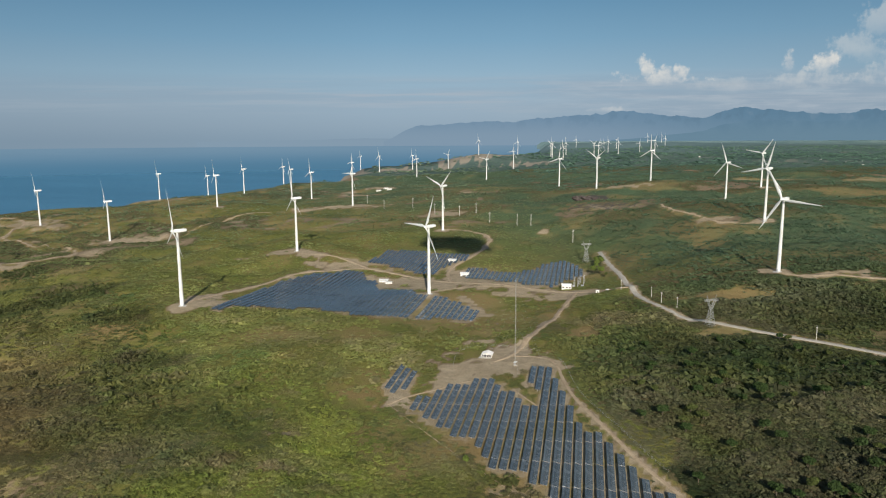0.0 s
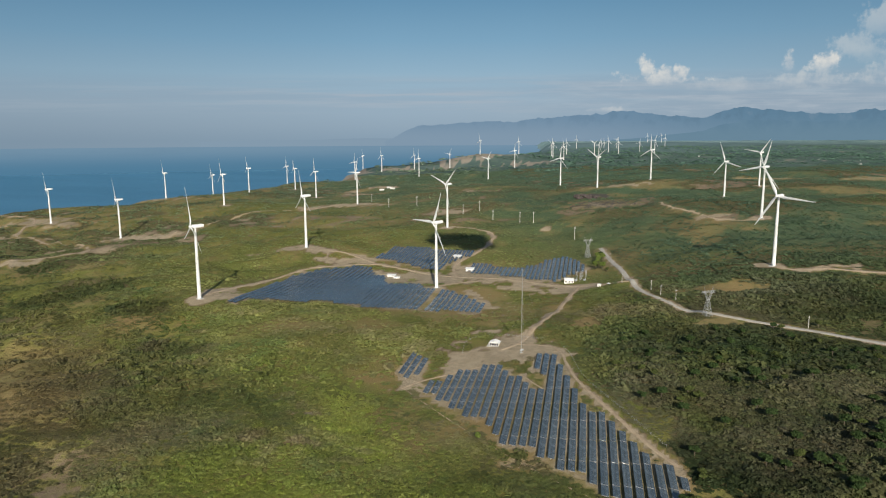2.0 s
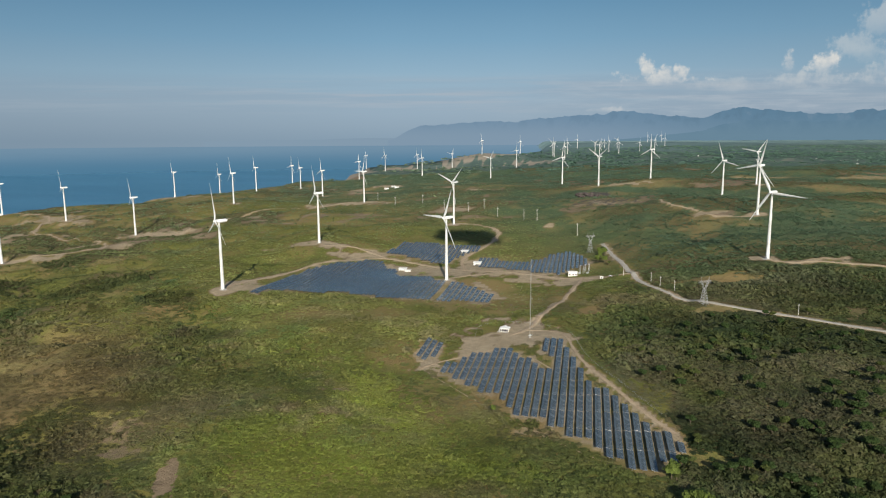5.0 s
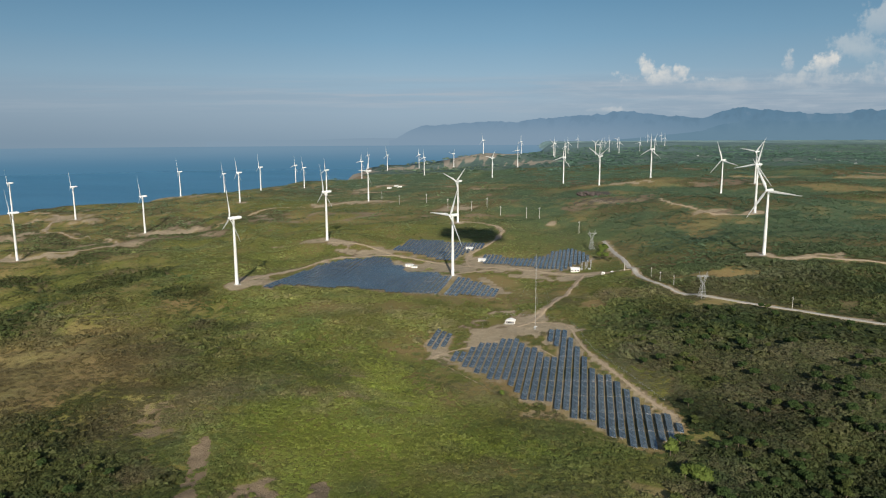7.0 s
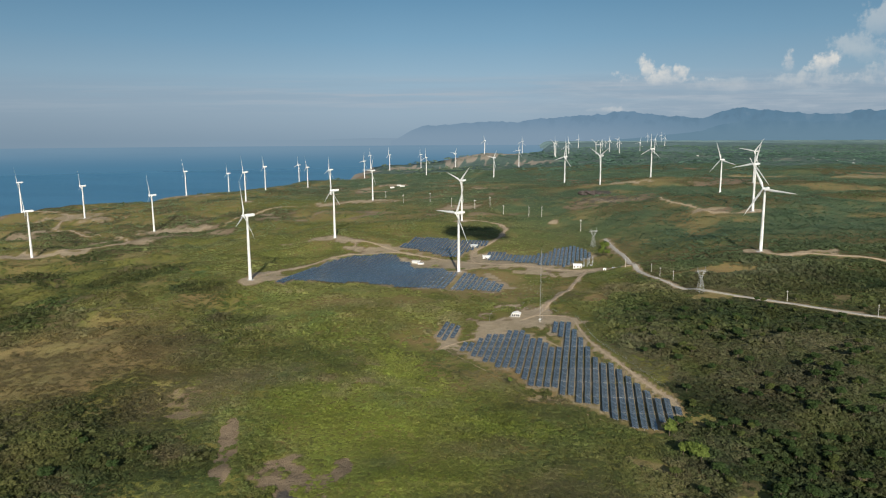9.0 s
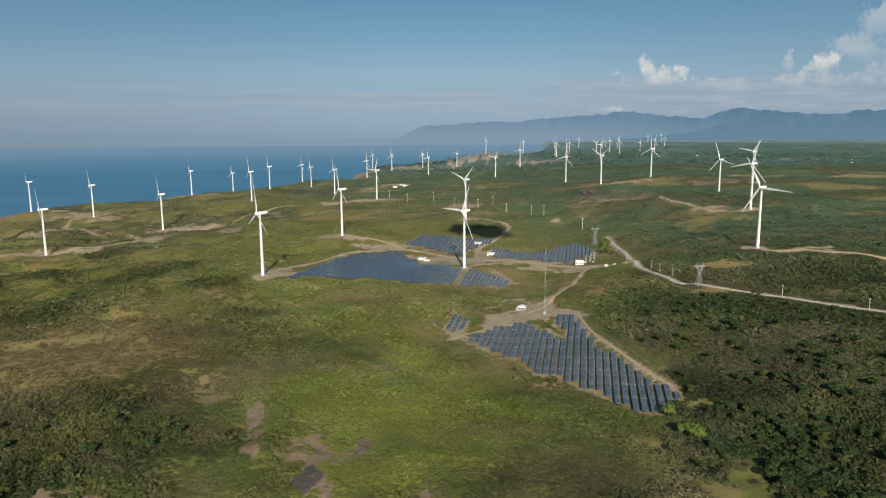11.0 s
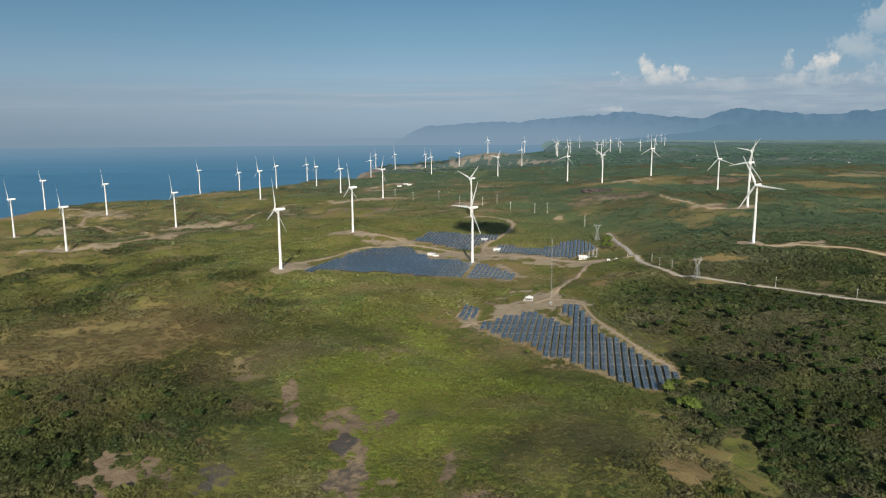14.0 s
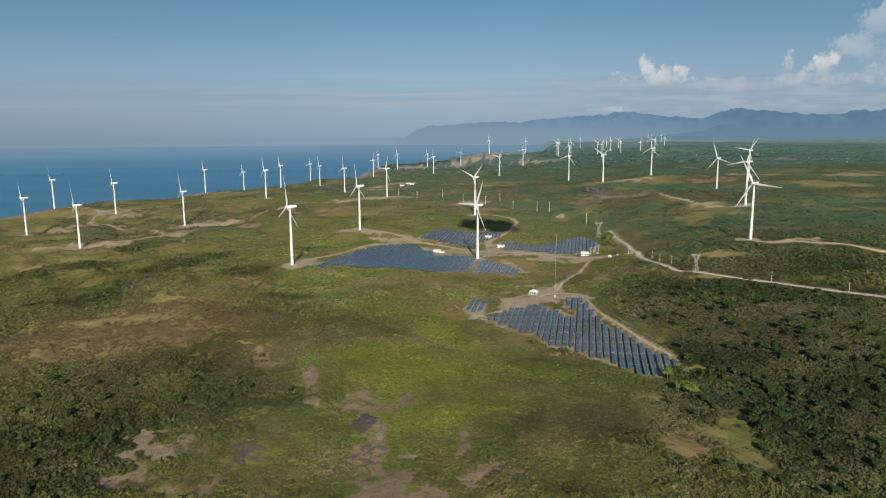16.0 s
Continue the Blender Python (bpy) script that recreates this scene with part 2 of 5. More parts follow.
def leaf_build(N, b):
    """Leaves let some of the light through."""
    at = N.add("ShaderNodeAttribute", {"attribute_name": "leaf"}).outputs["Color"]
    p = position(N)
    n = N.math("ADD", N.math("MULTIPLY", N.noise(p, 0.45, 5, 0.75), 0.45), N.math("MULTIPLY", N.noise(p, 1.25, 4, 0.75), 0.55))
    col = N.mix(1.0, at, N.ramp(n, [(0.36, (0.72, 0.75, 0.73)), (0.5, (0.99, 1.0, 0.97)), (0.62, (1.24, 1.22, 1.16))]), "MULTIPLY")
    N.put(b, "Base Color", col)
    lit = N.add("ShaderNodeBsdfTranslucent", None, Color=N.mix(1.0, col, (1.05, 1.1, 0.75, 1), "MULTIPLY"))
    mixed = N.add("ShaderNodeMixShader", None, i0=0.36)
    out = [n for n in N.t.nodes if n.type == "OUTPUT_MATERIAL"][0]
    N.put(mixed, "i1", b.outputs[0])
    N.put(mixed, "i2", lit.outputs[0])
    N.put(out, "i0", mixed.outputs[0])


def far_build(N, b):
    """Plain and woods, with sea haze put into their colours, bluer further off."""
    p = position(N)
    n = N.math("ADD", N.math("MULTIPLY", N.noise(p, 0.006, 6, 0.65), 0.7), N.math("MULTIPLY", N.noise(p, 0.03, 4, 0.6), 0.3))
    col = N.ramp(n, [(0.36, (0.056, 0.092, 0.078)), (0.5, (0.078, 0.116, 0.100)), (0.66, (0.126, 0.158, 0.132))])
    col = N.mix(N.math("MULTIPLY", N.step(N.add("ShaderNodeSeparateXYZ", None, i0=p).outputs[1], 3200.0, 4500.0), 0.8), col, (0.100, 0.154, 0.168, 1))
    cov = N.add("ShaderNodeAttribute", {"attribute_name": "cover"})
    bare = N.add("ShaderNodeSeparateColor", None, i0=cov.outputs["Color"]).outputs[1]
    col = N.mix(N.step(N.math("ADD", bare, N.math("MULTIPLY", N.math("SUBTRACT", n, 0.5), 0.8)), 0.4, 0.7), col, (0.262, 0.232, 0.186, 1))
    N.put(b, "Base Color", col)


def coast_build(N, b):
    """Headlands across the bay, painted as a glow almost the colour of the haze."""
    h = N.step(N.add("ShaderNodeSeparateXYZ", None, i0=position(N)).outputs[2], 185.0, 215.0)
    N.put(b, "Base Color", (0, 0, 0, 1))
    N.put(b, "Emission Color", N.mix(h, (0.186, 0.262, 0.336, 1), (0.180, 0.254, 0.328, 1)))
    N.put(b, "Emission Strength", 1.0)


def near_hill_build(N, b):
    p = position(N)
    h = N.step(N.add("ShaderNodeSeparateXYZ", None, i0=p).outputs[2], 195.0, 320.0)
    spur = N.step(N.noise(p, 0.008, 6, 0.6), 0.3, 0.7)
    # haze and the light and dark of the spurs, painted as glow
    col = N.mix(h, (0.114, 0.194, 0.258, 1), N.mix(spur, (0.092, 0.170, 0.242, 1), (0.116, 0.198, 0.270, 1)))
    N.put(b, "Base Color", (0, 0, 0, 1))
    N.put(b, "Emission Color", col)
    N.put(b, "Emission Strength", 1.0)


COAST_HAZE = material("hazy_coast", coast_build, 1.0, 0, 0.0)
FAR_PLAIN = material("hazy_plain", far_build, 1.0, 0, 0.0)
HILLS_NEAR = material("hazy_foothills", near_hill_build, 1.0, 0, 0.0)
PANEL = material("solar_glass", panel_build, 0.2, 0, 0.5)
STEEL = plain("galvanised_steel", (0.50, 0.51, 0.52), 0.5, 0.5, 0.2, 1.0)
DIRT = material("sandy_track", lambda N, b: dirt_build(N, b, (0.40, 0.32, 0.22), (0.31, 0.24, 0.16)), 0.95, 0, 0.1)
PAVED = material("dusty_concrete_road", lambda N, b: dirt_build(N, b, (0.44, 0.41, 0.35), (0.36, 0.33, 0.27)), 0.9, 0, 0.15)
LEAF = material("leaves", leaf_build, 0.7, 0, 0.15)
CLOUD = plain("cloud_white", (0.85, 0.85, 0.85), 1.0, 0, 0.05, 0.02)
ROCK = plain("weathered_rock", (0.074, 0.060, 0.054), 0.95, 0, 0.5, 0.3)
BARK = plain("bark", (0.12, 0.095, 0.07), 0.95, 0, 0.4, 3.0)
ROOF = plain("white_roof_sheet", (0.80, 0.79, 0.75), 0.45, 0, 0.12, 0.6)
WALL = plain("white_render", (0.74, 0.72, 0.66), 0.85, 0, 0.15, 0.7)
TOWER_STEEL = plain("grey_tower_steel", (0.34, 0.35, 0.34), 0.6, 0.3, 0.2, 1.0)
ALU = plain("pale_aluminium", (0.36, 0.37, 0.38), 0.5, 0.2, 0.1, 1.0)
MAST_STEEL = plain("dull_mast_steel", (0.36, 0.36, 0.34), 0.7, 0.1, 0.2, 1.0)
DARK = plain("dark_opening", (0.03, 0.03, 0.035), 0.4, 0, 0.1, 1.0)
WOOD_POLE = plain("weathered_pole", (0.52, 0.50, 0.46), 0.85, 0, 0.25, 2.0)

# ---- the lie of the land ----
SEA_Z = -52.0
HUB = np.array((-35.0, -112.0, 198.0))       # middle of the flight
NEAR_R, SPAN_R = 2400.0, 2450.0


def drawn_in(p):
    """Distance beyond 2.4 km is drawn in so that the horizon lies at 4.85 km."""
    p = np.asarray(p, float)
    d = p - HUB
    r = np.linalg.norm(d, axis=-1, keepdims=True)
    rr = np.where(r > NEAR_R, NEAR_R + SPAN_R * (1 - np.exp(-(r - NEAR_R) / SPAN_R)), r)
    return HUB + d * rr / r, (rr / r)[..., 0]


# wind turbines: x, y, foot height, turn of the rotor in degrees
PARK = [(-284, 712, 23.5, 5), (-17, 793, 16.6, 30), (-226, 1028, 30, 0), (381, 750, 50, 95), (-692, 1383, -6, 3), (506, 1051, 70, 20), (0, 1236, 33, 50), (639, 1518, 62, 105), (777, 1644, 80, 40)]
SHORE = [(-989, 1246, -8, 0), (-1179, 1689, 10, 8), (-759, 1035, -4, 7), (-949, 1575, 3, 12), (-916, 2176, 11, 0), (-900, 2586, 2, 5), (-592, 1762, 27, 0), (-666, 2259, 22, 5), (-694, 2955, 16, 15), (-591, 2635, 4, 0), (-406, 2083, 18, 10), (-406, 3048, 15, 20), (-489, 4102, 26, 15), (-318, 3445, 34, 0), (-232, 1730, 31, 30)]
CAPE = [(-166, 3848, 26, 5), (-116, 3081, 29, 10), (36, 3853, 29, 40), (220, 4052, 106, 0), (178, 2732, 36, 40), (345, 3281, 58, 20), (483, 4323, 96, 10), (682, 4251, 85, 70), (639, 3941, 86, 0), (350, 2025, 57, 15), (677, 3801, 70, 0), (412, 1804, 66, 60)]
PLAIN = [(886, 4855, 85, 0), (1223, 6194, 108, 10), (961, 4300, 85, 60), (912, 3966, 76, 30), (1575, 6739, 75, 20), (1602, 6732, 77, 0), (1228, 5030, 95, 0), (1653, 6444, 102, 50), (1215, 4691, 88, 0), (1554, 5356, 79, 20), (574, 1862, 84, 5), (1229, 3934, 103, 30), (2648, 8785, 141, 0), (2499, 7772, 147, 0), (2031, 6208, 115, 10)]
TURBINES = PARK + SHORE + CAPE + PLAIN

# spot heights between them: x, y, z
SPOTS = [(-132, 226, 17), (-172, 244, 17), (-95, 247, 13), (-191, 173, 11), (-47, 166, 13), (67, 158, 20), (-216, 301, 17), (-313, 365, 26), (-350, 414, 18), (107, 248, 9), (121, 171, 3), (-273, 571, 4), (-222, 439, 20), (-112, 312, 22), (-94, 370, 16), (39, 244, 17), (-407, 613, 12), (-475, 439, 7), (-250, 160, 15), (212, 275, 23), (210, 340, 31), (138, 420, 22), (200, 460, 28)]
SPOTS2 = [(-120, 605, 18), (104, 419, 17), (371, 487, 28), (320, 556, 28), (205, 651, 26), (432, 1189, 78), (302, 1501, 56), (180, 1196, 28), (39, 555, 14), (-76, 883, 10), (157, 828, 12), (45, 740, 8), (75, 1066, 22), (220, 960, 20), (-190, 760, 12), (248, 1051, 22), (-601, 1120, -13), (-560, 1040, -6), (-640, 820, -7), (-600, 500, -8), (-900, 700, -10), (600, 600, 40), (700, 250, 34), (330, 190, 20)]
SPOTS3 = [(126, 328, 12.2), (60, 315, 8.7), (118, 350, 13.3), (88, 296, 9.5), (-10, 350, 10.7), (0, 402, 9.3), (-40, 440, 8.8), (100, 385, 14.8), (40, 335, 9.2), (60, 370, 11.5), (20, 450, 11.4), (70, 450, 15.6), (-30, 500, 11.3), (96, 460, 18.0), (75, 520, 16.3), (25, 310, 9.0), (-400, 50, 10), (0, -150, 10), (500, -400, 15), (-600, -500, 5), (0, -1200, 10), (1400, 0, 40), (-1300, 200, -15), (1300, 1100, 60), (1100, 1900, 74)]
SPOTS4 = [(1900, 3000, 76), (3000, 4500, 80), (5000, 9000, 95), (2200, 12000, 100), (9000, 14000, 100), (6000, 4000, 90), (4000, 500, 60), (4000, -4000, 40), (-3000, -4000, 0), (-250, 2500, 22), (600, 2800, 60), (-50, 2100, 36), (1500, 2300, 76), (120, 3400, 40), (900, 3300, 74), (330, 4130, 104), (60, 4080, 78)]
_pts = np.array([t[:3] for t in TURBINES] + SPOTS + SPOTS2 + SPOTS3 + SPOTS4, float)
COAST = [(-4000, -2200), (-500, -1750), (800, -1560), (1250, -1330), (1700, -1330), (2000, -1250), (2200, -1120), (2600, -1010), (2720, -930), (2960, -850), (3060, -620), (3400, -560), (4100, -620), (4230, -330), (4300, -20), (4380, 130), (4700, 330), (5500, 640), (6500, 830), (9000, 1250), (14000, 2100), (40000, 5600)]
_cy, _cx = np.array(COAST, float).T
SOFT = 70.0
_k = np.sqrt(((_pts[:, None, :2] - _pts[None, :, :2]) ** 2).sum(-1) + SOFT**2)
_n = len(_pts)
_m = np.zeros((_n + 1, _n + 1))
_m[:_n, :_n], _m[:_n, _n], _m[_n, :_n] = _k - 4.0 * np.eye(_n), 1, 1
_w = np.linalg.solve(_m, np.append(_pts[:, 2], 0.0))


def waves(x, y, step, seed):
    """Smooth value noise, about -1 to 1, on a lattice of the given step."""
    gx, gy = np.asarray(x, float) / step, np.asarray(y, float) / step
    ix, iy = np.floor(gx).astype(np.int64), np.floor(gy).astype(np.int64)
    fx, fy = gx - ix, gy - iy
    fx, fy = fx * fx * (3 - 2 * fx), fy * fy * (3 - 2 * fy)

    def h(a, b):
        n = (a * 374761393 + b * 668265263 + seed * 974634777) & 0x7FFFFFFF
        n = ((n ^ (n >> 13)) * 1274126177) & 0x7FFFFFFF
        return ((n ^ (n >> 16)) & 0xFFFF) / 32767.5 - 1
    return (h(ix, iy) * (1 - fx) + h(ix + 1, iy) * fx) * (1 - fy) + (h(ix, iy + 1) * (1 - fx) + h(ix + 1, iy + 1) * fx) * fy


def smooth(v, lo, hi):
    s = np.clip((np.asarray(v, float) - lo) / (hi - lo), 0, 1)
    return s * s * (3 - 2 * s)


def level(x, y):
    """Height of the land itself, with hollows and humps."""
    x, y = np.atleast_1d(np.asarray(x, float)), np.atleast_1d(np.asarray(y, float))
    z = np.full(x.shape, _w[_n])
    near = np.full(x.shape, 1e9)
    for (px, py, _), w in zip(_pts, _w[:_n]):
        d2 = (x - px) ** 2 + (y - py) ** 2
        z = z + w * np.sqrt(d2 + SOFT**2)
        near = np.minimum(near, d2)
    free = smooth(np.sqrt(near), 20, 160)
    z = z + free * (5.5 * waves(x, y, 120, 1) + 2.2 * waves(x, y, 48, 2) + 9.0 * waves(x, y, 330, 3) * smooth(y, 700, 1500))
    return z


def coast_gap(x, y):
    """Metres from the waterline, positive on land."""
    return (x - np.interp(y, _cy, _cx)) + 60 * waves(x, y, 260, 4) + 25 * waves(x, y, 90, 5)


LEVELLED = [(-10, 500, 100, 100), (40, 400, 95, 150), (-130, 720, 220, 130), (60, 930, 200, 150), (290, 580, 60, 55), (375, 500, 65, 55), (470, 420, 80, 60)]


def folds(x, y):
    """Gullies and hummocks between the levelled grounds."""
    free = smooth(y, 2200, 1200)
    for px, py, ax, ay in LEVELLED:
        free = free * smooth(np.hypot((x - px) / ax, (y - py) / ay), 0.95, 1.3)
    for tx, ty, _, _ in TURBINES[:24]:
        free = free * smooth(np.hypot(x - tx, y - ty), 16, 55)
    ridge = 1 - 2 * np.abs(waves(x, y, 62, 91))
    return free * (2.8 * ridge * (1 + 0.9 * smooth(-x, 150, 300) * smooth(y, 380, 480)) + 1.3 * waves(x, y, 27, 92) + 0.5 * waves(x, y, 12, 93) + 7.5 * waves(x, y, 135, 94) * smooth(-x, 150, 300) * smooth(y, 400, 520) * smooth(y, 1500, 1000))


def ground(x, y):
    x, y = np.atleast_1d(np.asarray(x, float)), np.atleast_1d(np.asarray(y, float))
    z = level(x, y) + folds(x, y)
    g = coast_gap(x, y)
    s = 0.55 * smooth(g, 0, 55) + 0.45 * smooth(g, 40, 210)
    return (SEA_Z - 12) * (1 - s) + z * s


def gz(x, y):
    return float(ground(x, y)[0])


# ---- ground, sea, distance ----


def quick_mesh(name, co, faces, mat, flat=False):
    """A mesh from arrays of vertices and equal-sided faces."""
    me = bpy.data.meshes.new(name)
    n, k = faces.shape
    me.vertices.add(len(co))
    me.vertices.foreach_set("co", np.ascontiguousarray(co, np.float32).ravel())
    me.loops.add(n * k)
    me.loops.foreach_set("vertex_index", np.ascontiguousarray(faces, np.int32).ravel())
    me.polygons.add(n)
    me.polygons.foreach_set("loop_start", np.arange(0, n * k, k, dtype=np.int32))
    me.polygons.foreach_set("use_smooth", np.full(n, not flat))
    me.materials.append(mat)
    me.update(calc_edges=True)
    return me


def grid_mesh(name, co, mat, wrap=False):
    rows, cols = co.shape[:2]
    r, c = np.meshgrid(np.arange(rows - 1), np.arange(cols if wrap else cols - 1), indexing="ij")
    c2 = (c + 1) % cols
    q = np.stack([r * cols + c, (r + 1) * cols + c, (r + 1) * cols + c2, r * cols + c2], -1).reshape(-1, 4)
    return quick_mesh(name, co.reshape(-1, 3), q, mat)


def polar(radii, turns):
    a = np.radians(turns)
    return HUB[0] + radii[:, None] * np.sin(a)[None], HUB[1] + radii[:, None] * np.cos(a)[None]


FINE = np.concatenate([np.arange(-48, 48.01, 0.3), np.arange(51, 310, 3.0)])

# tracks: width, then the line they follow
ROADS = {
    "road_substation": (5.0, [(41, 545), (59, 558), (75, 592), (97, 638), (120, 693), (138, 742), (158, 793), (163, 806)]),
    "road_array": (2.6, [(59, 558), (88, 548), (93, 525), (91, 495), (92, 460), (98, 430), (105, 400), (111, 374), (118, 350), (126, 328)]),
    "road_main": (6.5, [(247, 1046), (243, 1010), (236, 934), (230, 855), (220, 761), (219, 700), (229, 650), (248, 612), (277, 585), (302, 565), (326, 546), (354, 517), (420, 455), (520, 380)]),
    "road_park": (6.5, [(219, 775), (190, 795), (163, 806), (138, 822), (100, 852), (57, 872), (12, 871), (-19, 889), (-67, 932), (-110, 956), (-148, 940), (-191, 912), (-226, 866), (-252, 805), (-279, 745), (-284, 724)]),
    "road_knoll": (5.0, [(12, 876), (5, 932), (13, 979), (40, 1014), (65, 1075), (84, 1141), (77, 1192), (48, 1227), (7, 1250)]),
    "road_ridge": (5.0, [(-110, 956), (-138, 987), (-166, 1002), (-224, 1012)]),
    "road_east": (5.0, [(382, 742), (394, 722), (431, 720), (465, 692), (540, 640), (640, 590)]),
    "road_shore": (5.0, [(-688, 1375), (-672, 1366), (-600, 1348), (-572, 1425), (-528, 1437), (-520, 1557), (-474, 1632), (-420, 1680), (-240, 1722)]),
    "road_coast": (5.0, [(-780, 1010), (-758, 1028), (-700, 1100), (-660, 1180), (-690, 1260), (-850, 1330), (-932, 1401), (-971, 1501), (-1000, 1600), (-1053, 1675), (-1150, 1690)]),
    "road_tower": (3.5, [(-17, 800), (8, 826), (40, 850), (100, 852)]),
    "road_inner": (1.6, [(-42, 463), (-28, 477), (-11, 486), (2, 494), (13, 501), (26, 505)]),
    "road_cut": (1.2, [(52, 481), (59, 462), (66, 446)]),
    "road_edge": (0.7, [(-40, 464), (-23, 436), (-3, 402), (16, 370), (38, 341), (60, 315), (80, 291)]),
    "road_rise": (4.5, [(506, 1040), (470, 1045), (430, 1075), (440, 1110), (400, 1200), (420, 1290)]),
}
# bare or burnt patches: x, y, half sizes, turn, bare share, burnt share
PATCHES = [(-118, 174, 13, 37, 6, 0.68, 0.3), (-101, 129, 18, 26, 4, 0.63, 0.15), (-168, 250, 5, 25, 11, 1.0, 0), (-130, 215, 12, 20, 7, 0.78, 0.2), (-123, 183, 10, 14, 7, 0.68, 0.7), (-113, 155, 17, 18, 6, 0.63, 0.55), (-95, 114, 18, 21, 4, 0.73, 0.1), (-58, 155, 4, 21, -2, 0.95, 0), (-44, 113, 13, 15, -4, 0.68, 0), (-238, 150, 14, 22, 22, 0.73, 0), (-242, 121, 12, 22, 25, 0.78, 0), (-190, 157, 9, 9, 16, 0.45, 0.6), (-210, 113, 14, 10, 20, 0.6, 0), (-96, 231, 4, 11, 3, 0.9, 0), (-210, 325, 24, 21, 13, 0.55, 0.1), (-257, 164, 11, 10, 29, 0.73, 0), (-123, 210, 16, 11, 10, 0.6, 0.4)]
PATCHES2 = [(-240, 735, 40, 12, 30, 0.9, 0), (-190, 869, 30, 10, -50, 0.8, 0), (-20, 846, 50, 12, 0, 0.9, 0), (110, 801, 50, 14, -20, 0.8, 0), (-150, 959, 40, 14, 10, 0.9, 0), (60, 881, 40, 14, -25, 0.9, 0), (-106, 403, 14, 4, 0, 0.55, 0), (45, 545, 38, 32, 0, 1, 0), (16, 503, 34, 18, 5, 0.9, 0), (70, 525, 24, 34, -8, 0.85, 0), (47, 341, 18, 8, -8, 0.5, 0), (-33, 474, 15, 15, 0, 0.7, 0), (-95, 350, 9, 4, 0, 0.5, 0)]
PATCHES3 = [(-20, 852, 80, 26, 0, 1, 0), (66, 866, 66, 22, -22, 0.95, 0), (-78, 880, 44, 22, 0, 0.95, 0), (20, 908, 30, 30, 0, 0.9, 0), (120, 826, 50, 18, -25, 0.9, 0), (-35, 860, 50, 16, 5, 0.75, 0), (-70, 872, 30, 18, 0, 0.8, 0), (30, 900, 34, 12, 0, 0.8, 0), (175, 800, 26, 12, 0, 0.8, 0), (40, 742, 14, 36, 10, 0.8, 0), (-225, 1012, 60, 16, -5, 0.9, 0), (-120, 985, 40, 14, -30, 0.6, 0), (-280, 740, 20, 22, 0, 0.9, 0), (420, 722, 46, 8, 0, 0.9, 0), (340, 1420, 60, 80, 0, 0.45, 0.6), (378, 1640, 30, 40, 0, 0.3, 1)]
PATCHES4 = [(470, 1800, 70, 22, 0, 0.7, 0), (440, 1090, 30, 16, 0, 0.6, 0), (186, 1209, 7, 10, 0, 1, 0), (1010, 2080, 120, 40, 0, 0.5, 0), (1340, 2030, 120, 40, 0, 0.5, 0), (-770, 1040, 60, 24, 20, 0.7, 0), (-1000, 1600, 90, 60, 0, 0.55, 0), (-220, 2480, 60, 50, 0, 0.9, 0), (-250, 1715, 90, 40, 0, 0.7, 0), (430, 3560, 90, 80, 0, 0.9, 0), (-640, 1372, 80, 24, 0, 0.7, 0)]
PATCHES5 = [(150, 3930, 160, 70, 0, 0.8, 0), (330, 4110, 170, 60, 0, 0.8, 0), (40, 4070, 120, 60, 0, 0.8, 0), (-640, 3010, 130, 50, 0, 0.9, 0), (-470, 3080, 120, 50, 0, 0.9, 0), (-240, 3820, 90, 90, 0, 0.9, 0), (0, 3900, 120, 60, 0, 0.8, 0), (-820, 2620, 120, 60, 0, 0.6, 0), (-950, 2150, 120, 60, 0, 0.6, 0), (600, 3700, 150, 120, 0, 0.6, 0), (1700, 3300, 260, 120, 0, 0.5, 0)]
# openings in the wood: x, y, half sizes, turn, dryness
CLEARINGS = [(121, 192, 13, 38, -24, 0.36), (108, 146, 17, 17, -25, 0.5), (98, 178, 10, 12, -22, 0.6), (71, 144, 16, 20, -20, 0.95), (81, 232, 14, 9, -18, 0.7), (134, 297, 14, 9, -30, 0.5), (245, 581, 38, 12, 10, 0.95), (132, 610, 14, 26, 10, 0.8), (301, 691, 40, 18, 0, 0.7)]


def along(pts, step):
    """Points at an even step on a line rounded at its corners."""
    p = np.array(pts, float)
    for _ in range(3):
        q = np.empty((2 * len(p), 2))
        q[0], q[-1] = p[0], p[-1]
        q[1:-1:2], q[2:-1:2] = 0.75 * p[:-1] + 0.25 * p[1:], 0.25 * p[:-1] + 0.75 * p[1:]
        p = q
    s = np.append(0, np.cumsum(np.linalg.norm(np.diff(p, axis=0), axis=1)))
    keep = np.append(True, np.diff(s) > 1e-6)
    t = np.arange(0, s[-1], step)
    return np.stack([np.interp(t, s[keep], p[keep, 0]), np.interp(t, s[keep], p[keep, 1])], 1)


LINES = {n: (w, along(p, 3.0)) for n, (w, p) in ROADS.items()}


def road_gap(x, y):
    """Metres to the nearest track's edge, looked up on a lattice of 4 m."""
    return _gap_map[np.clip(((np.asarray(y) + 300) / 4).astype(int), 0, 649), np.clip(((np.asarray(x) + 1400) / 4).astype(int), 0, 649)]


